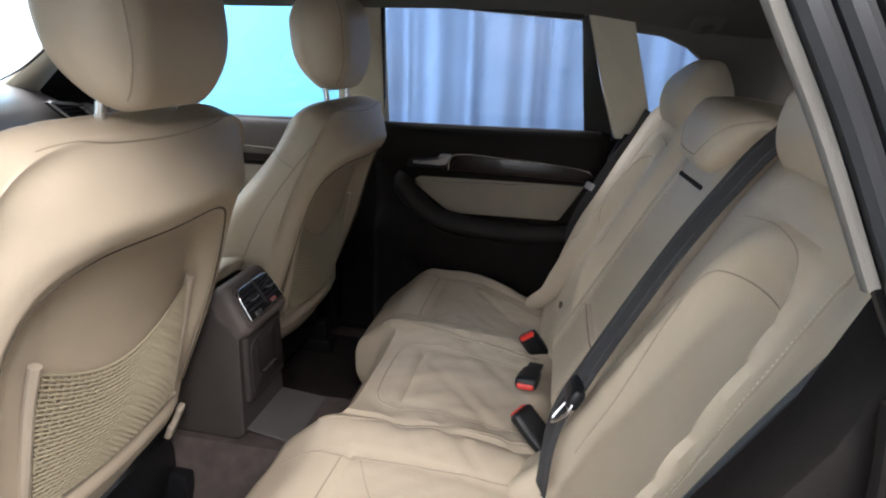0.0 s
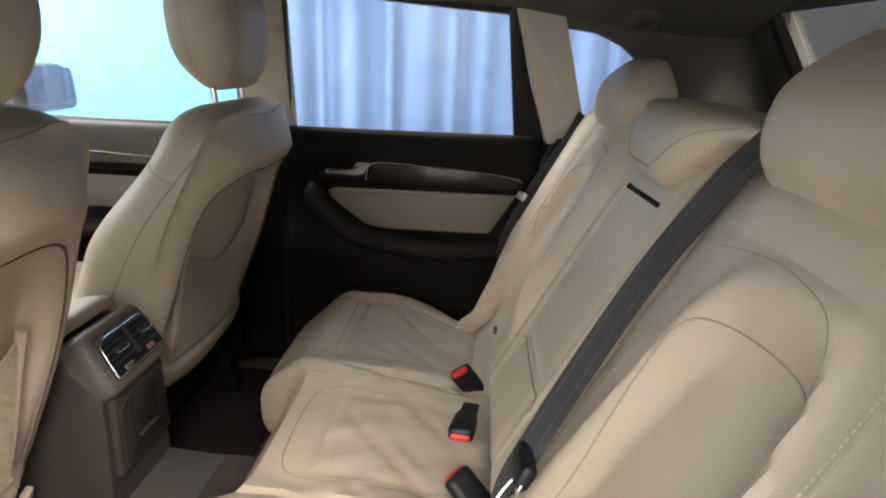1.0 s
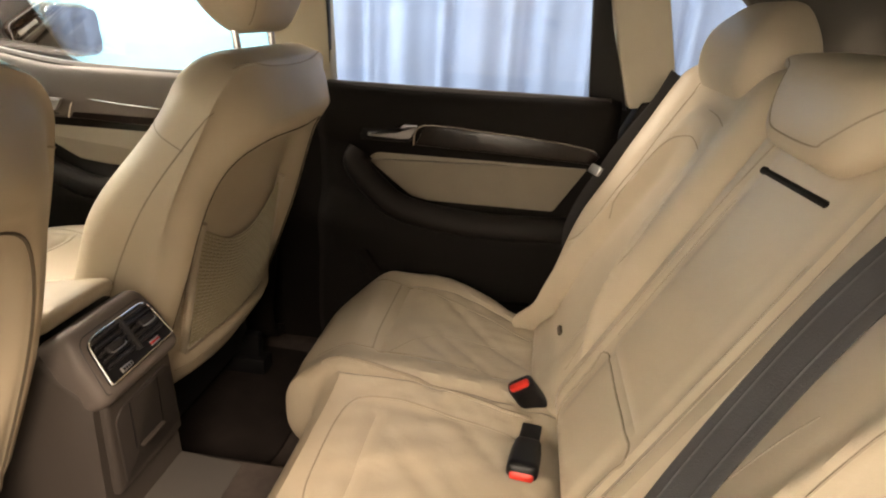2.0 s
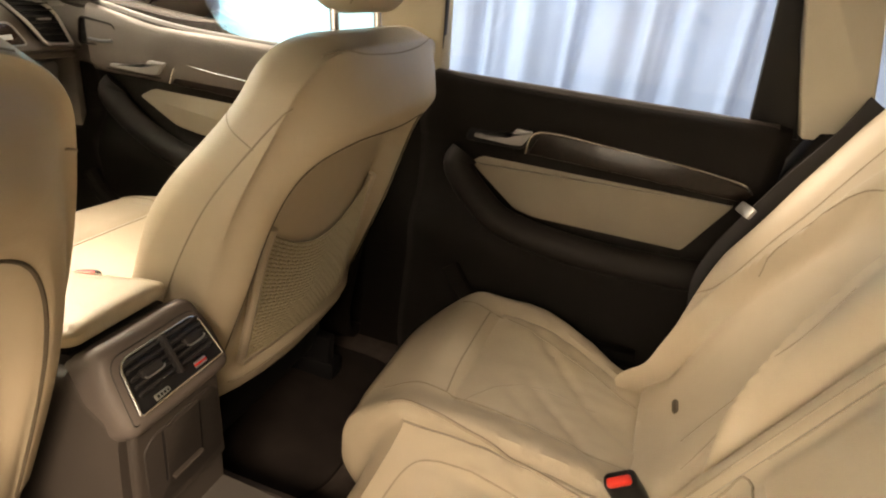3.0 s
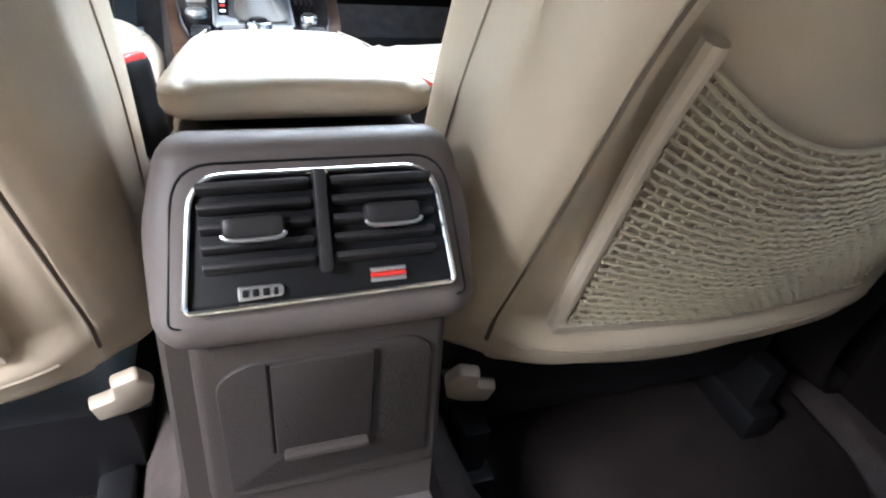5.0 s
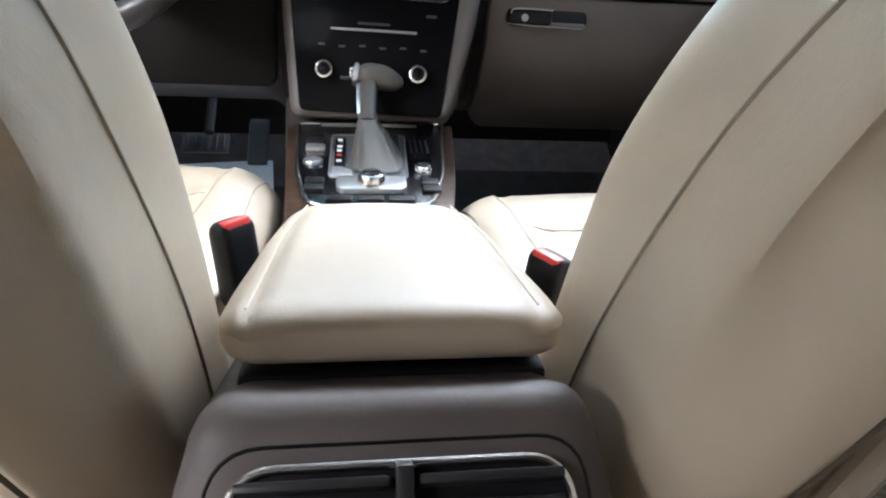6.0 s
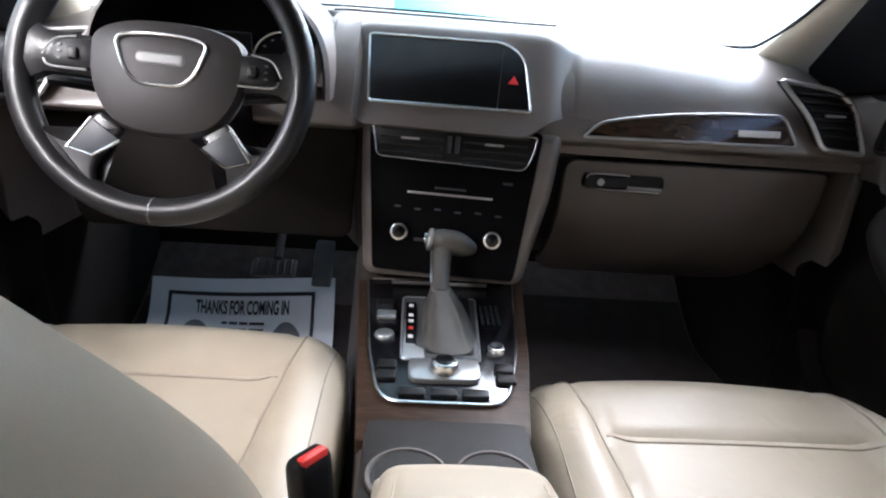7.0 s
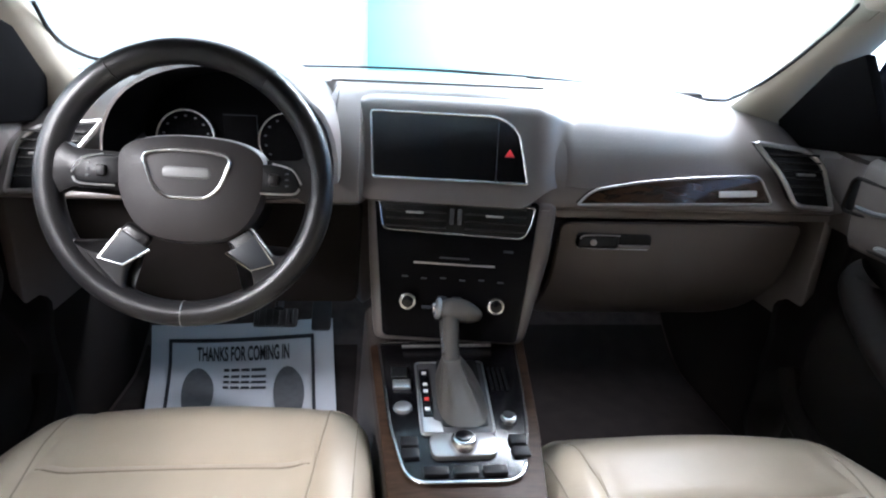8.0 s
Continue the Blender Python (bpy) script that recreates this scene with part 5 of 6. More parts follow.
gear = thing("gear_lever", "grey leather gear lever with a gaiter", "gear lever", "", "", (0.015, 0.68, 0.76))
rings = []
for k in range(7):
    f = k / 6
    cx, cy, z, rx, ry, fold = 0.015 - 0.012 * f, 0.690 + 0.030 * f, 0.752 + 0.046 * f, 0.037 - 0.023 * f ** 0.8, 0.082 - 0.063 * f ** 0.8, 0.45 * math.sin(math.pi * f)
    rings.append([Vector((cx + rx * math.copysign(abs(math.cos(a)) ** 0.6, math.cos(a)) * (1 + fold * 0.22 * math.cos(7 * a + 0.6)), cy + ry * math.copysign(abs(math.sin(a)) ** 0.6, math.sin(a)) * (1 + fold * 0.22 * math.cos(7 * a)), z)) for a in [j * math.pi / 28 for j in range(56)]])
M_GAITER = mat("grey_leather", (0.075, 0.068, 0.060), 0.5, grain=1, scale=500, vary=0.08, bump=0.2)
part("gaiter", ring_loft(rings), M_GAITER, gear, "folded grey leather gaiter")
part("stem", tube([(0.003, 0.718, 0.790), (0.003, 0.745, 0.812), (0.006, 0.775, 0.836)], 0.0135, 16), M_GAITER, gear)
part("stem_strip", ribbon([(-0.010, 0.722, 0.803), (-0.011, 0.745, 0.818), (-0.011, 0.770, 0.838)], 0.006, 0.004, (1, 0, 0)), M_CHROME, gear, "bright strip")
part("knob", moved(pad((0.074, 0.046, 0.038), (0.024, 0.020, 0.018), 0.005, lambda p: Vector((p.x, p.y * (1 - 0.30 * step01(0, 0.035, p.x)), p.z * (1 - 0.25 * step01(0, 0.037, p.x)) - 0.004 * step01(0, 0.035, p.x)))), pose(0.022, 0.788, 0.845, -20, 6, 0)), M_GAITER, gear, "grey leather shift knob")
part("knob_collar", cyl((-0.018, 0.789, 0.849), (-0.011, 0.789, 0.848), 0.017, 0.0175, 20, 0.002), M_SILVER, gear)
part("release_button", cyl((-0.024, 0.789, 0.849), (-0.017, 0.789, 0.849), 0.011, None, 18, 0.002), M_CHROME, gear)

buckle("belt_buckle", (-0.125, 0.36, 0.789), (-0.1, 0.15, 1), 200, "tall black belt buckle with red top beside the console", "front buckles", 1.5)
buckle("belt_buckle", (0.150, 0.275, 0.795), (0.1, 0.1, 1), 160, "tall black belt buckle with red top beside the console", "front buckles", 1.3)

# ---------------------------------------------------------------- dashboard
dash = thing("dashboard", "brown-grey dashboard with screen, vents, wood trim and glovebox", "dashboard", "", "", (0, 0.95, 0.9))
PROF = [(1.40, 1.180), (1.25, 1.186), (1.12, 1.180), (1.03, 1.166), (0.96, 1.138), (0.915, 1.105), (0.885, 1.068), (0.868, 1.035), (0.860, 1.010), (0.864, 1.000), (0.885, 0.994), (0.893, 0.985),
        (0.895, 0.94), (0.905, 0.88), (0.925, 0.82), (0.965, 0.76), (1.05, 0.72)]
PROF = [(p.x, p.z) for p in smooth_path([(a, 0, b) for a, b in PROF], 4)]


def dash_fn(u, v):
    x = -0.73 + 1.46 * u
    i = min(len(PROF) - 1, round(v * (len(PROF) - 1)))
    y, z = PROF[i]
    o = abs(x) / 0.73
    up = step01(0.99, 1.05, z)
    y += 0.05 * o ** 4 * up * step01(1.2, 0.9, y) - 0.14 * o ** 3 * step01(1.05, 1.3, y)
    z -= 0.05 * o ** 4 * step01(1.05, 1.15, z)
    # hollow under the instrument hood
    h = (1 - step01(0.13, 0.165, abs(x + 0.352))) * step01(1.10, 1.02, y)
    if z > 1.03:
        z -= h * (z - 1.03) * 0.9
    # the driver's side is pulled back under the wheel
    d = step01(-0.12, -0.2, x)
    if z < 0.99:
        y += d * 0.15 + 0.10 * step01(0.165, 0.20, x) * step01(0.972, 0.958, z)
    c = 1 - step01(0.115, 0.15, abs(x))
    y += c * 0.10 * step01(1.168, 1.13, z)
    return Vector((x, y, z))


part("dash_pad", sheet(dash_fn, 110, len(PROF) - 1, -0.01), M_DASH, dash, "brown-grey soft dashboard")
for sgn in (1, -1):
    part("dash_end", bx((sgn * 0.72, 1.1, 0.93), (0.02, 0.4, 0.36), 0.005), M_DASH, dash)
part("top_speaker", sheet(lambda u, v: dash_fn(0.36 + 0.28 * u, 0.04 + 0.10 * v) + Vector((0, 0, 0.003)), 20, 8, -0.003), M_DASH, dash, "slightly raised defroster cover on the dash top")
# centre screen
SC = pose(0.003, 0.912, 1.087, -33, 0, -9)


def screen_surround(u, v):
    """The dash face round the screen: flat in the middle, rolled back and blended into the dash at the top and the sides."""
    x = -0.215 + 0.535 * u
    low = -0.098 + 0.050 * step01(0.12, 0.2, abs(x))
    z = low + (0.162 - low) * v
    flat = 0.11 * (max(0.0, abs(x - 0.003) - 0.142) / 0.10) ** 2 + 0.16 * (max(0.0, z - 0.066) / 0.10) ** 2
    lo, hi = -0.12, 0.30
    for _ in range(24):
        d = (lo + hi) / 2
        q = SC @ Vector((x, d, z))
        lo, hi = (d, hi) if q.z > dash_top(q.y) else (lo, d)
    d += 0.12 * (1 - step01(0.13, 0.21, abs(x)))
    k = 0.03
    h = max(0.0, min(1.0, 0.5 + 0.5 * (d - flat) / k))
    both = d * (1 - h) + flat * h - k * h * (1 - h)
    rim_in = min(1.0, 3 * min(u, 1 - u), 4 * (1 - v))
    return SC @ Vector((x, both - 0.0025 + 0.005 * (1 - rim_in) ** 2, z))


def dash_top(y):
    """Height of the dash's upper face at depth y."""
    for (ya, za), (yb, zb) in zip(FACE, FACE[1:]):
        if yb <= y <= ya:
            return zb + (za - zb) * (y - yb) / (ya - yb)
    return 1.18 if y > 1 else -1.0 if y < FACE[-1][0] else 1.0


FACE = [(y, z) for y, z in PROF if z > 1.012]
part("screen_surround", sheet(screen_surround, 90, 50, 0.006), M_DASH, dash, "brown-grey dash face round the screen", 60)
so = rounded([(-0.122, -0.060), (-0.137, 0.060), (0.085, 0.060), (0.118, 0.035), (0.135, -0.058)], [0.006, 0.008, 0.03, 0.02, 0.006], 6)
part("screen", moved(prism(so, 0.006, 0.001), SC @ pose(0, -0.006, 0)), M_SCREEN, dash, "dark switched-off display")
part("screen_rim", rim(so, 0.0024, SC @ pose(0, -0.006, 0)), M_CHROME, dash, "bright screen frame")
part("hazard_button", moved(prism([(0.095, -0.012), (0.103, 0.002), (0.111, -0.012)], 0.002), SC @ pose(0, -0.008, 0)), mat("red_symbol", (0.8, 0.05, 0.06), 0.4), dash, "red warning triangle")
part("screen_line", moved(bx((0.082, -0.0065, -0.004), (0.0012, 0.001, 0.105), 0), SC), M_GREYSW, dash)
# centre stack
S = pose(0.008, 0.838, 0.905, -17, 0, -8)
part("stack_housing", moved(prism(rounded([(-0.150, 0.135), (0.175, 0.115), (0.165, 0.02), (0.13, -0.13), (-0.125, -0.135), (-0.14, 0.0)], 0.02), 0.12, 0.016, 4), S @ pose(0, 0.004, 0)), M_DASH, dash, "brown side wings of the centre stack")
part("stack_face", moved(prism(rounded([(-0.135, 0.122), (0.143, 0.112), (0.118, -0.125), (-0.108, -0.125)], 0.01), 0.012, 0.003), S @ pose(0, -0.002, 0)), M_STACK, dash, "gloss black centre stack")
cv = rounded([(-0.126, 0.110), (0.134, 0.103), (0.130, 0.075), (0.118, 0.050), (-0.116, 0.055)], [0.006, 0.006, 0.01, 0.012, 0.01], 5)
part("vent_recess", moved(prism(cv, 0.004, 0.001), S @ pose(0, -0.005, 0)), M_BLACK, dash)
part("vent_rim", rim(cv, 0.0017, S @ pose(0, -0.006, 0)), M_CHROME, dash, "bright vent frame")
for sx in (-1, 1):
    for k in range(4):
        part("vent_slat", moved(bx((0.004 + sx * 0.066, -0.006, 0.099 - k * 0.0125), (0.100, 0.007, 0.002), 0.0007, 1, (-20, 0, 0)), S), M_SLAT, dash)
    part("vent_tab", moved(pad((0.030, 0.008, 0.004), 0.0018, 0.004), S @ pose(0.002 + sx * 0.066, -0.011, 0.085)), M_SILVER, dash)
    part("vent_wheel", moved(bx((0.004 + sx * 0.0065, -0.008, 0.081), (0.007, 0.006, 0.026), 0.001), S), M_GREYSW, dash)
part("disc_slot", moved(bx((0.006, -0.004, 0.002), (0.135, 0.004, 0.0035), 0.001), S), M_SILVER, dash, "thin bright disc slot edge")
part("disc_label", moved(bx((0.006, -0.004, 0.012), (0.05, 0.002, 0.003), 0), S), M_GREYSW, dash)
for sx in (-1, 1):
    part("climate_knob", moved(cyl((0.006 + sx * 0.073, -0.003, -0.062), (0.006 + sx * 0.073, -0.022, -0.062), 0.0155, 0.014, 28, 0.002), S), M_CHROME, dash, "chrome-ringed climate knob")
    part("knob_cap", moved(cyl((0.006 + sx * 0.073, -0.020, -0.062), (0.006 + sx * 0.073, -0.024, -0.062), 0.0105, 0.010, 24, 0.001), S), M_GLOSS, dash)
for k in range(6):
    part("climate_mark", moved(bx((-0.075 + k * 0.032, -0.004, -0.022 - 0.002 * (k % 2)), (0.010, 0.001, 0.003), 0), S), M_GREYSW, dash)
for k in range(4):
    part("climate_key", moved(bx((-0.036 + k * 0.025, -0.004, -0.055 if k % 3 else -0.072), (0.016, 0.003, 0.005), 0.001), S), M_GREYSW, dash)
part("corner_mark", moved(bx((0.095, -0.004, 0.028), (0.016, 0.001, 0.004), 0), S), M_GREYSW, dash)
# passenger side
wo = rounded([(0.216, 1.012), (0.242, 1.036), (0.33, 1.051), (0.43, 1.059), (0.538, 1.062), (0.550, 1.056), (0.570, 1.020), (0.568, 1.015)], [0.004, 0.03, 0.05, 0.06, 0.005, 0.01, 0.006, 0.003], 4)


def dash_face(outline, depth, bevel, lift):
    bm = prism(outline, depth, bevel)
    for v in bm.verts:
        x, d, z = v.co.x, v.co.y, v.co.z
        v.co = Vector((x, 0.866 + 0.30 * (z - 1.03) + 0.05 * (abs(x) / 0.73) ** 4 - lift + d, z))
    return bm


part("wood_trim", dash_face(wo, 0.02, 0.003, 0.014), M_WOOD, dash, "polished walnut dash trim")
part("trim_rim", tube([Vector((x, 0.866 + 0.30 * (z - 1.03) + 0.05 * (abs(x) / 0.73) ** 4 - 0.014, z)) for x, z in wo], 0.0024, 8, True, 1, False), M_HANDLE, dash, "bright trim edge")
part("trim_badge", dash_face(rounded([(0.468, 1.027), (0.468, 1.037), (0.541, 1.038), (0.541, 1.028)], 0.002), 0.002, 0.0005, 0.0155), M_WHITE, dash, "plain pale badge on the wood trim")
bm = prism(rounded([(0.205, 0.968), (0.205, 0.74), (0.24, 0.70), (0.62, 0.70), (0.65, 0.74), (0.66, 0.971)], 0.02), 0.02, 0.006)
bmesh.ops.bisect_plane(bm, geom=bm.verts[:] + bm.edges[:] + bm.faces[:], plane_co=(0, 0, 0.90), plane_no=(0, 0, 1))
for zz in (0.87, 0.84, 0.81, 0.78, 0.75, 0.72):
    bmesh.ops.bisect_plane(bm, geom=bm.verts[:] + bm.edges[:] + bm.faces[:], plane_co=(0, 0, zz), plane_no=(0, 0, 1))
for v in bm.verts:
    v.co.y += 0.886 + 0.14 * (0.968 - v.co.z) + 4.0 * max(0.0, 0.90 - v.co.z) ** 2
part("glove_lid", bm, M_DASHLOW, dash, "brown glovebox lid curving away below")
# black pad paints the hollow's shade, the paler lip its lit floor
part("recess_shade", moved(pad((0.142, 0.012, 0.030), (0.012, 0.005, 0.012), 0.005), pose(0.306, 0.891, 0.936, -8)), M_BLACK, dash, "black pad painting the shade of the hollow behind the latch")
part("recess_lip", moved(pad((0.066, 0.012, 0.008), (0.004, 0.004, 0.003), 0.004), pose(0.340, 0.886, 0.9255, -8)), M_DASH, dash)
part("glove_handle", moved(pad((0.076, 0.018, 0.025), (0.006, 0.006, 0.006), 0.005), pose(0.274, 0.886, 0.936, -8)), M_BLACK, dash, "black glovebox latch")
part("handle_edge", tube([(0.240, 0.878, 0.942), (0.246, 0.876, 0.949), (0.280, 0.876, 0.950), (0.311, 0.876, 0.949)], 0.0014, 6, False, 3), M_HANDLE, dash, "thin silver latch edge")
part("handle_edge", tube([(0.237, 0.880, 0.926), (0.275, 0.879, 0.9235), (0.311, 0.879, 0.923), (0.366, 0.880, 0.922)], 0.0011, 6, False, 3), M_HANDLE, dash)
part("handle_lock", cyl((0.264, 0.880, 0.936), (0.264, 0.874, 0.936), 0.006, None, 16, 0.001), M_HANDLE, dash, "round lock")
for sgn in (1, -1):
    vo = [(sgn * a, b) for a, b in rounded([(0.540, 1.116), (0.634, 1.106), (0.664, 1.082), (0.675, 1.012), (0.607, 1.016), (0.588, 1.060)], [0.006, 0.02, 0.02, 0.006, 0.012, 0.02], 4)]
    f = lambda x, z: 0.893 + 0.45 * (z - 1.01)
    bm = prism(vo, 0.02, 0.002)
    for v in bm.verts:
        x, d, z = v.co.x, v.co.y, v.co.z
        v.co = Vector((x, f(x, z) - 0.040 + d, z))
    part("vent_recess", bm, M_BLACK, dash, "black side vent")
    part("vent_rim", tube([Vector((x, f(x, z) - 0.042, z)) for x, z in vo], 0.0045, 8, True, 1, False), M_SILVER, dash, "broad bright side vent frame")
    for k in range(6):
        z = 1.098 - k * 0.0125
        x0, x1 = 0.563 + 0.0085 * k, 0.655 + 0.002 * k
        part("vent_slat", bx((sgn * (x0 + x1) / 2, f(0, z) - 0.042, z), (x1 - x0, 0.010, 0.0034), 0.001, 1, (-18, 0, 0)), M_SLAT, dash)
    part("vent_tab", moved(pad((0.034, 0.008, 0.005), 0.002, 0.004), pose(sgn * 0.625, f(0, 1.07) - 0.050, 1.068)), M_SILVER, dash)
# instrument hood and gauges


def hood_ring(s, y, dz):
    return [Vector((-0.352 + s * 0.178 * math.cos(a) * (1 + 0.06 * math.sin(a)), y, 1.045 + dz + s * 0.178 * max(0, math.sin(a)) ** 0.75 + (0 if math.sin(a) > 0 else 0))) for a in [math.pi * k / 24 for k in range(25)]]


part("instrument_hood", ring_loft([hood_ring(0.98, 1.10, 0.0), hood_ring(1.0, 0.98, 0.0), hood_ring(1.0, 0.88, -0.002), hood_ring(0.985, 0.845, -0.006), hood_ring(0.95, 0.838, -0.006)], False, False), M_DASH, dash, "arched instrument hood")
part("hood_inner", ring_loft([hood_ring(0.95, 0.838, -0.006), hood_ring(0.92, 0.85, -0.004), hood_ring(0.86, 0.96, -0.004)], False, False), M_BLACK, dash, "black inside of the hood")
part("instrument_face", moved(prism([(q.x, q.z) for q in hood_ring(0.90, 0, 0)] + [(-0.50, 1.02), (-0.20, 1.02)], 0.01), pose(0, 0.957, 0)), M_SAIL, dash, "dark instrument face")
part("instrument_floor", sheet(lambda u, v: Vector((-0.51 + 0.316 * u, 0.842 + 0.125 * v, 1.060 - 0.012 * v)), 8, 6, 0.006), M_BLACK, dash, "black lower lip of the instruments")
for xx in (-0.432, -0.268):
    part("gauge_ring", moved(tube([(0.046 * math.cos(a), 0, 0.046 * math.sin(a)) for a in [k * math.pi / 18 for k in range(36)]], 0.0028, 6, True, 1, False), pose(xx, 0.942, 1.086, -12)), M_CHROME, dash, "chrome gauge ring")
    part("gauge_dial", moved(cyl((0, 0.004, 0), (0, 0.0, 0), 0.045, None, 36), pose(xx, 0.944, 1.086, -12)), M_SAIL, dash)
    for k in range(11):
        a = math.radians(220 - 26 * k)
        part("dial_mark", moved(bx((0.036 * math.cos(a), -0.002, 0.036 * math.sin(a)), (0.004, 0.001, 0.0028), 0), pose(xx, 0.944, 1.086, -12)), M_GREYSW, dash)
part("info_display", bx((-0.343, 0.946, 1.10), (0.056, 0.004, 0.054), 0.001), M_SAIL, dash, "dark information display")
part("display_edge", tube([(-0.369, 0.9435, 1.126), (-0.316, 0.9435, 1.126), (-0.315, 0.9435, 1.078)], 0.0008, 5, False, 1, False), M_GREYSW, dash)
part("knee_panel", moved(prism(rounded([(-0.66, 0.99), (-0.14, 0.99), (-0.15, 0.80), (-0.60, 0.80)], 0.02), 0.03, 0.006), pose(0, 0.915, 0)), M_DOOR, dash)

# ---------------------------------------------------------------- steering wheel
whl = thing("steering_wheel", "dark brown leather steering wheel with airbag hub", "steering wheel", "", "", (-0.35, 0.70, 1.06))
WM = pose(-0.351, 0.677, 1.074, -17, 2, 0)
M_WHEEL = mat("dark_wheel_leather", (0.0165, 0.0160, 0.0170), 0.32, spec=0.5, grain=1, scale=900, vary=0.04, vscale=12, bump=0.02)
M_HUB = mat("brown_grey_hub", (0.042, 0.038, 0.038), 0.5, spec=0.4, grain=1, scale=600, vary=0.06, bump=0.08)
R = 0.165
part("rim", moved(tube([(R * math.cos(a), 0, R * math.sin(a)) for a in [k * math.pi / 36 for k in range(72)]], 0.0165, 14, True, 1, False), WM), M_WHEEL, whl, "leather wheel rim")
for k, a in enumerate((-90, 55, 125)):
    a = math.radians(a)
    part("rim_seam", moved(tube([(R * math.cos(a) + 0.0168 * math.cos(b) * math.cos(a), 0.0168 * math.sin(b), R * math.sin(a) + 0.0168 * math.cos(b) * math.sin(a)) for b in [j * math.pi / 8 for j in range(16)]], 0.0007, 4, True, 1, False), WM), M_SILVER if k == 0 else M_BLACK, whl)
hub = [(-0.095, 0.045), (-0.06, 0.066), (0.0, 0.072), (0.06, 0.066), (0.095, 0.045), (0.098, 0.0), (0.085, -0.045), (0.055, -0.078), (0.0, -0.088), (-0.055, -0.078), (-0.085, -0.045), (-0.098, 0.0)]
hub = [(a * 0.92, b * (0.84 if b > 0 else 0.86)) for a, b in hub]
hubs = [(p.x + 0.009, p.z) for p in smooth_path([(a, 0, b) for a, b in hub], 5, True)]
part("airbag_hub", moved(ring_loft([[Vector((x * s, y, z * s)) for x, z in hubs] for s, y in ((0.85, 0.03), (0.98, 0.01), (1.0, -0.005), (0.95, -0.016), (0.75, -0.024), (0.4, -0.027), (0.1, -0.0275))]), WM), M_HUB, whl, "rounded brown-grey airbag cover")
sh = rounded([(0.006 + 0.78 * a, 0.74 * b) for a, b in [(-0.068, 0.040), (-0.05, -0.012), (-0.03, -0.03), (0.03, -0.03), (0.05, -0.012), (0.068, 0.040), (0.03, 0.048), (-0.03, 0.048)]], 0.012, 5)
part("hub_rim", rim(sh, 0.0026, WM @ pose(0, -0.0268, 0.004)), M_CHROME, whl, "bright shield-shaped frame")
part("emblem_bar", moved(pad((0.058, 0.003, 0.016), (0.007, 0.0012, 0.007), 0.004), WM @ pose(0.006, -0.0268, 0.012)), M_EMBLEM, whl, "plain silver emblem plate")
OX = 0.006
for sx in (-1, 1):
    part("spoke", moved(ring_loft([[Vector((OX * (1 - f) + sx * x, y + 0.006, z)) for y, z in ((-0.012, zc - h), (-0.018, zc - h * 0.4), (-0.018, zc + h * 0.5), (-0.012, zc + h), (0.006, zc + h), (0.006, zc - h))] for x, zc, h, f in ((0.070, 0.010, 0.024, 0), (0.11, 0.012, 0.023, 0.2), (0.135, 0.013, 0.024, 0.7), (0.150, 0.014, 0.034, 1), (0.160, 0.014, 0.046, 1))]), WM), M_WHEEL, whl)
    part("switch_panel", moved(prism([(OX + sx * p[0], p[1]) for p in rounded([(0.080, -0.006), (0.080, 0.029), (0.108, 0.029), (0.126, 0.021), (0.134, 0.004), (0.128, -0.005)], 0.004)], 0.01, 0.003), WM @ pose(0, -0.0165, 0)), M_BLACK, whl, "black thumb switch panel")
    part("switch_edge", moved(tube([(OX + sx * 0.086, -0.0175, -0.0075), (OX + sx * 0.126, -0.0175, -0.0065), (OX + sx * 0.134, -0.0175, 0.001)], 0.0016, 6, False, 4), WM), M_SILVER, whl)
    part("switch_edge", moved(tube([(OX + sx * 0.100, -0.0175, 0.030), (OX + sx * 0.124, -0.0175, 0.024), (OX + sx * 0.136, -0.0175, 0.006)], 0.0012, 6, False, 4), WM), M_SILVER, whl)
    part("thumb_roller", moved(bx((OX + sx * 0.102, -0.018, 0.010), (0.012, 0.008, 0.014), 0.003), WM), M_SLAT, whl)
    for dz in (-0.001, 0.010, 0.021):
        part("switch_mark", moved(bx((OX + sx * 0.118, -0.0175, dz * 0.7 + 0.004), (0.004, 0.001, 0.0025), 0), WM), M_GREYSW, whl)
    web = [(0.044, -0.070), (0.074, -0.050), (0.1045, -0.088), (0.120, -0.083), (0.140, -0.072), (0.128, -0.106), (0.100, -0.134), (0.068, -0.150), (0.076, -0.126), (0.073, -0.108)]
    part("lower_spoke", moved(prism([(OX + sx * a, b) for a, b in rounded(web, 0.007)], 0.016, 0.005, 3), WM @ pose(0, -0.009, 0)), M_WHEEL, whl)
    ins = [(0.080, -0.061), (0.047, -0.084), (0.077, -0.104), (0.1045, -0.0965)]
    part("spoke_inlay", moved(prism([(OX + sx * a, b) for a, b in rounded(ins, 0.003)], 0.004, 0.001), WM @ pose(0, -0.0105, 0)), M_INLAY, whl, "blue-grey satin spoke inlay")
    part("inlay_edge", moved(tube([(OX + sx * a, -0.0105, b) for a, b in ((0.080, -0.060), (0.1055, -0.0965), (0.077, -0.105), (0.046, -0.0845))], 0.0017, 6, False, 1, False), WM), M_CHROME, whl)
part("column", cyl((-0.351, 0.71, 1.05), (-0.351, 0.93, 0.985), 0.045, 0.06, 24), M_BLACK, whl, "black steering column cover")
for sx in (-1, 1):
    part("stalk", tube([(-0.351 + sx * 0.04, 0.735, 1.04), (-0.351 + sx * 0.12, 0.735, 1.05), (-0.351 + sx * 0.165, 0.73, 1.055)], 0.008, 8), M_BLACK, whl)

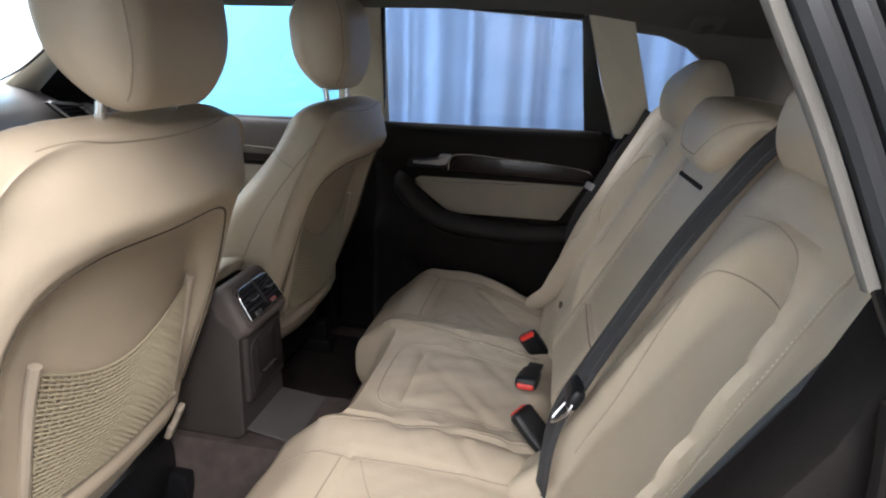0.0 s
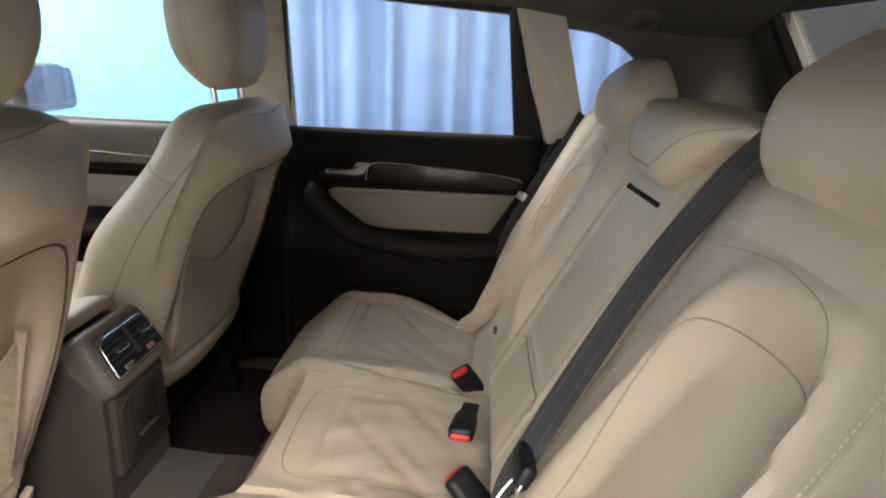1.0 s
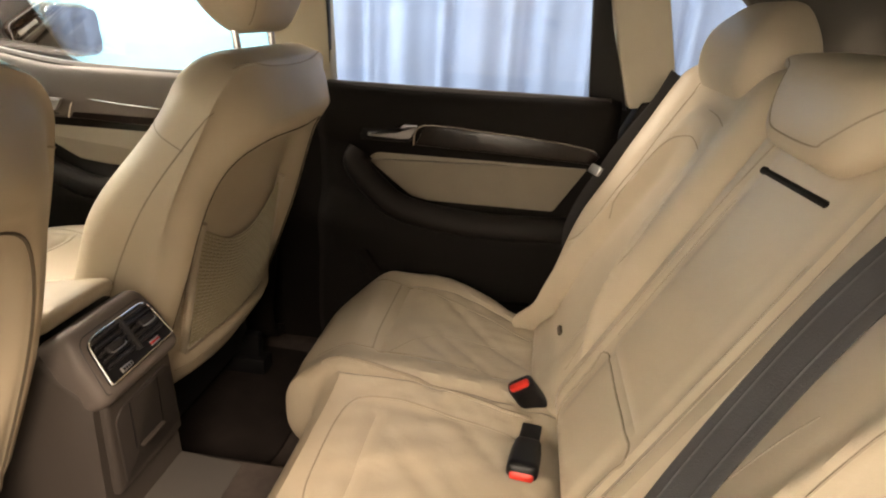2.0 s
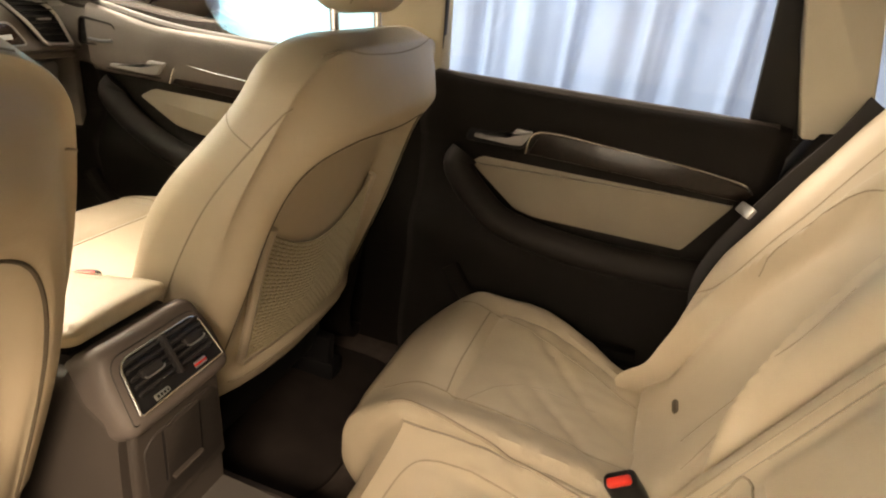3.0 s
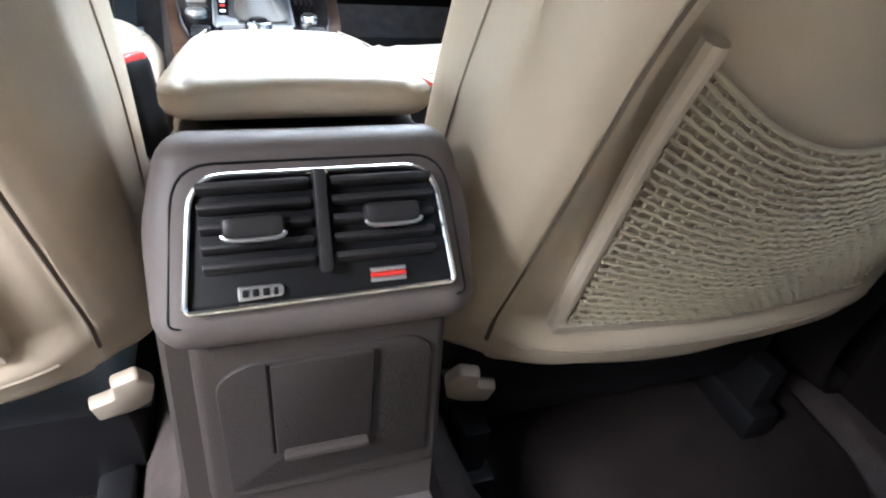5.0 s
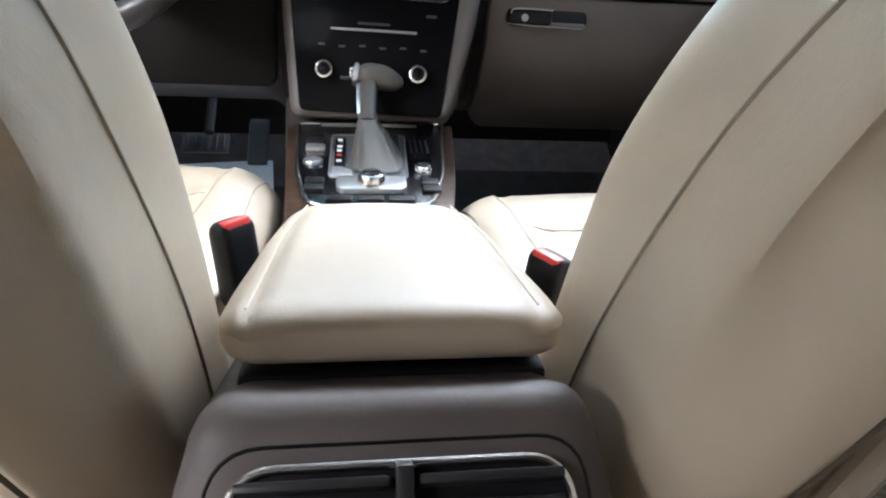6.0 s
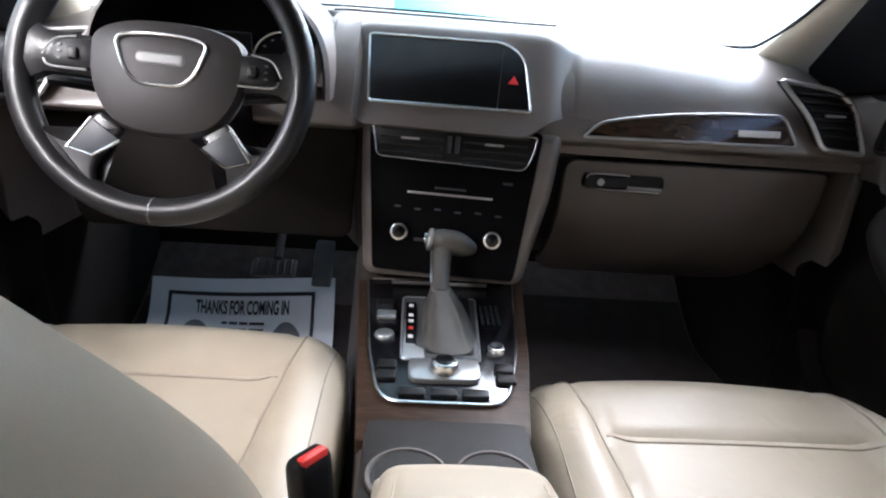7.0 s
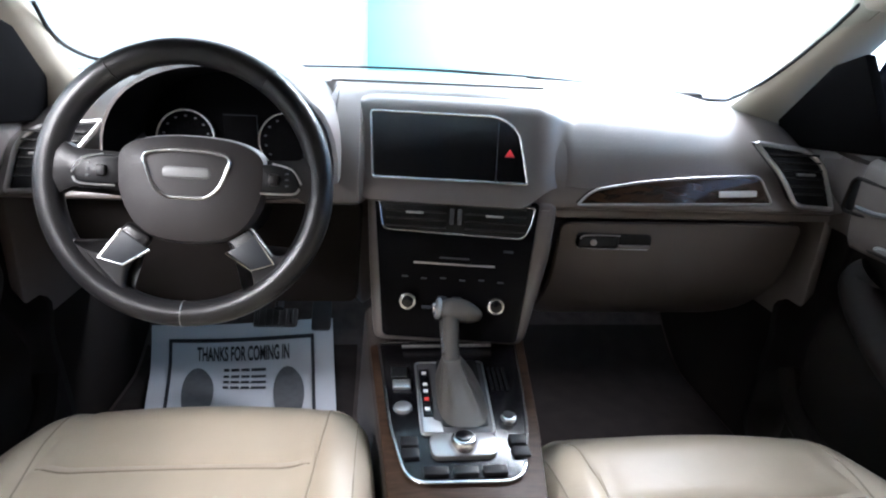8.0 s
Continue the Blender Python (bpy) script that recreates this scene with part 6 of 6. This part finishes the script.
# ---------------------------------------------------------------- driver's footwell
ped = thing("brake_pedal", "black ribbed brake pedal", "pedal", "", "", (-0.36, 1.25, 0.60))
part("pedal_pad", moved(pad((0.105, 0.014, 0.05), (0.008, 0.005, 0.008), 0.008), pose(-0.360, 1.25, 0.603, -50)), M_RUBBER, ped)
for k in range(6):
    part("pedal_rib", moved(bx((-0.04 + k * 0.016, -0.008, 0), (0.004, 0.004, 0.04), 0.001), pose(-0.360, 1.25, 0.603, -50)), M_RUBBER, ped)
part("pedal_arm", tube([(-0.35, 1.245, 0.63), (-0.35, 1.33, 0.72), (-0.35, 1.31, 0.82)], 0.011, 8), M_BLACK, ped)
acc = thing("accelerator_pedal", "narrow black hanging accelerator pedal", "pedal", "", "", (-0.27, 1.40, 0.55))
part("pedal_pad", moved(pad((0.05, 0.015, 0.13), 0.006, 0.01), pose(-0.262, 1.37, 0.575, -45)), M_RUBBER, acc)

PZ = lambda y: floor_z(-0.42, y) + 0.017
pap = thing("paper_floor_mat", "white printed paper floor mat with footprints", "paper mat", "", "", (-0.45, 1.25, 0.41))


def paper_xy(u, v):
    """u, v in 0..1 from the near left corner."""
    x = (-0.595 * (1 - v) - 0.728 * v) * (1 - u) + (-0.190 * (1 - v) - 0.242 * v) * u
    y = 0.95 + (0.488 + 0.015 * u) * v
    return Vector((x, y, PZ(y) + 0.004 * math.sin(u * 5 + v * 3)))


part("sheet", sheet(lambda u, v: paper_xy(u, v), 20, 24, 0.001), M_PAPER, pap)


def strip(u0, v0, u1, v1, name="print_bar", m=M_INK):
    part(name, sheet(lambda u, v: paper_xy(u0 + (u1 - u0) * u, v0 + (v1 - v0) * v) + Vector((0, 0, 0.0025)), 6, 6, 0.0005), m, pap)


strip(0.094, 0.905, 0.89, 0.925, "frame_bar")
strip(0.094, 0.05, 0.112, 0.925, "frame_bar")
strip(0.872, 0.05, 0.89, 0.925, "frame_bar")
strip(0.094, 0.05, 0.89, 0.07, "frame_bar")
for v in (0.725, 0.672, 0.62, 0.568):
    for u0, u1 in ((0.39, 0.42), (0.43, 0.475), (0.485, 0.53), (0.54, 0.62)):
        strip(u0, v, u1, v + 0.020, "small_print", M_INK)
for uc in (0.252, 0.738):
    foot = [(uc + 0.098 * math.cos(a) * (0.85 + 0.15 * math.sin(a + 0.6)), 0.50 + 0.25 * math.sin(a)) for a in [k * math.pi / 14 for k in range(28)]]
    part("footprint", sheet(lambda u, v: paper_xy(*[(a * (1 - u) + b * u) for a, b in zip((uc, 0.5), foot[round(v * 28) % 28])]) + Vector((0, 0, 0.0025)), 5, 28, 0.0005), M_INKGREY, pap, "grey printed shoe sole")
fc = bpy.data.curves.new("thanks_text", "FONT")
fc.body, fc.size, fc.extrude, fc.offset = "THANKS FOR COMING IN", 0.05, 0.0004, 0.0012
fc.align_x, fc.align_y = "CENTER", "CENTER"
tmp = bpy.data.objects.new("tmp_text", fc)
scene.collection.objects.link(tmp)
bpy.context.view_layer.update()
tm = bpy.data.meshes.new_from_object(tmp.evaluated_get(bpy.context.evaluated_depsgraph_get()))
bpy.data.objects.remove(tmp)
bmt = bmesh.new()
bmt.from_mesh(tm)
xs = [v.co.x for v in bmt.verts]
ys = [v.co.y for v in bmt.verts]
for v in bmt.verts:
    u = 0.245 + 0.505 * (v.co.x - min(xs)) / (max(xs) - min(xs))
    w = 0.795 + 0.085 * (v.co.y - min(ys)) / (max(ys) - min(ys))
    v.co = paper_xy(u, w) + Vector((0, 0, 0.003 + v.co.z))
part("heading", bmt, M_INK, pap, "bold black heading", smooth=False)

# rear floor mats
for sgn in (1, -1):
    fm = thing("floor_mat", "dark brown carpet floor mat with rounded corners", "floor mat", "floor mats", "", (sgn * 0.42, 0.05, 0.40))
    o = [(sgn * a, b) for a, b in rounded([(0.185, -0.085), (0.64, -0.085), (0.66, 0.30), (0.19, 0.30)], [0.12, 0.10, 0.05, 0.05], 8)]
    bm = prism(o, 0.012, 0.004)
    for v in bm.verts:
        v.co = Vector((v.co.x, v.co.z, 0.416 - v.co.y))
    part("mat", bm, M_MAT, fm)

# front floor mats, lying up the footwell; added unseen to keep it dark
for sgn, y1, label in ((1, 1.45, "added black mat that darkens the passenger footwell"), (-1, 1.40, "added black mat that darkens the driver's footwell under the paper")):
    fm = thing("floor_mat", label, "floor mat", "floor mats", "", (sgn * 0.44, 1.1, 0.41))
    part("mat", sheet(lambda u, v: Vector((sgn * (0.17 + 0.56 * u), 0.62 + (y1 - 0.62) * v, floor_z(0.44, 0.62 + (y1 - 0.62) * v) + 0.004)), 10, 60, -0.003), M_MAT, fm)
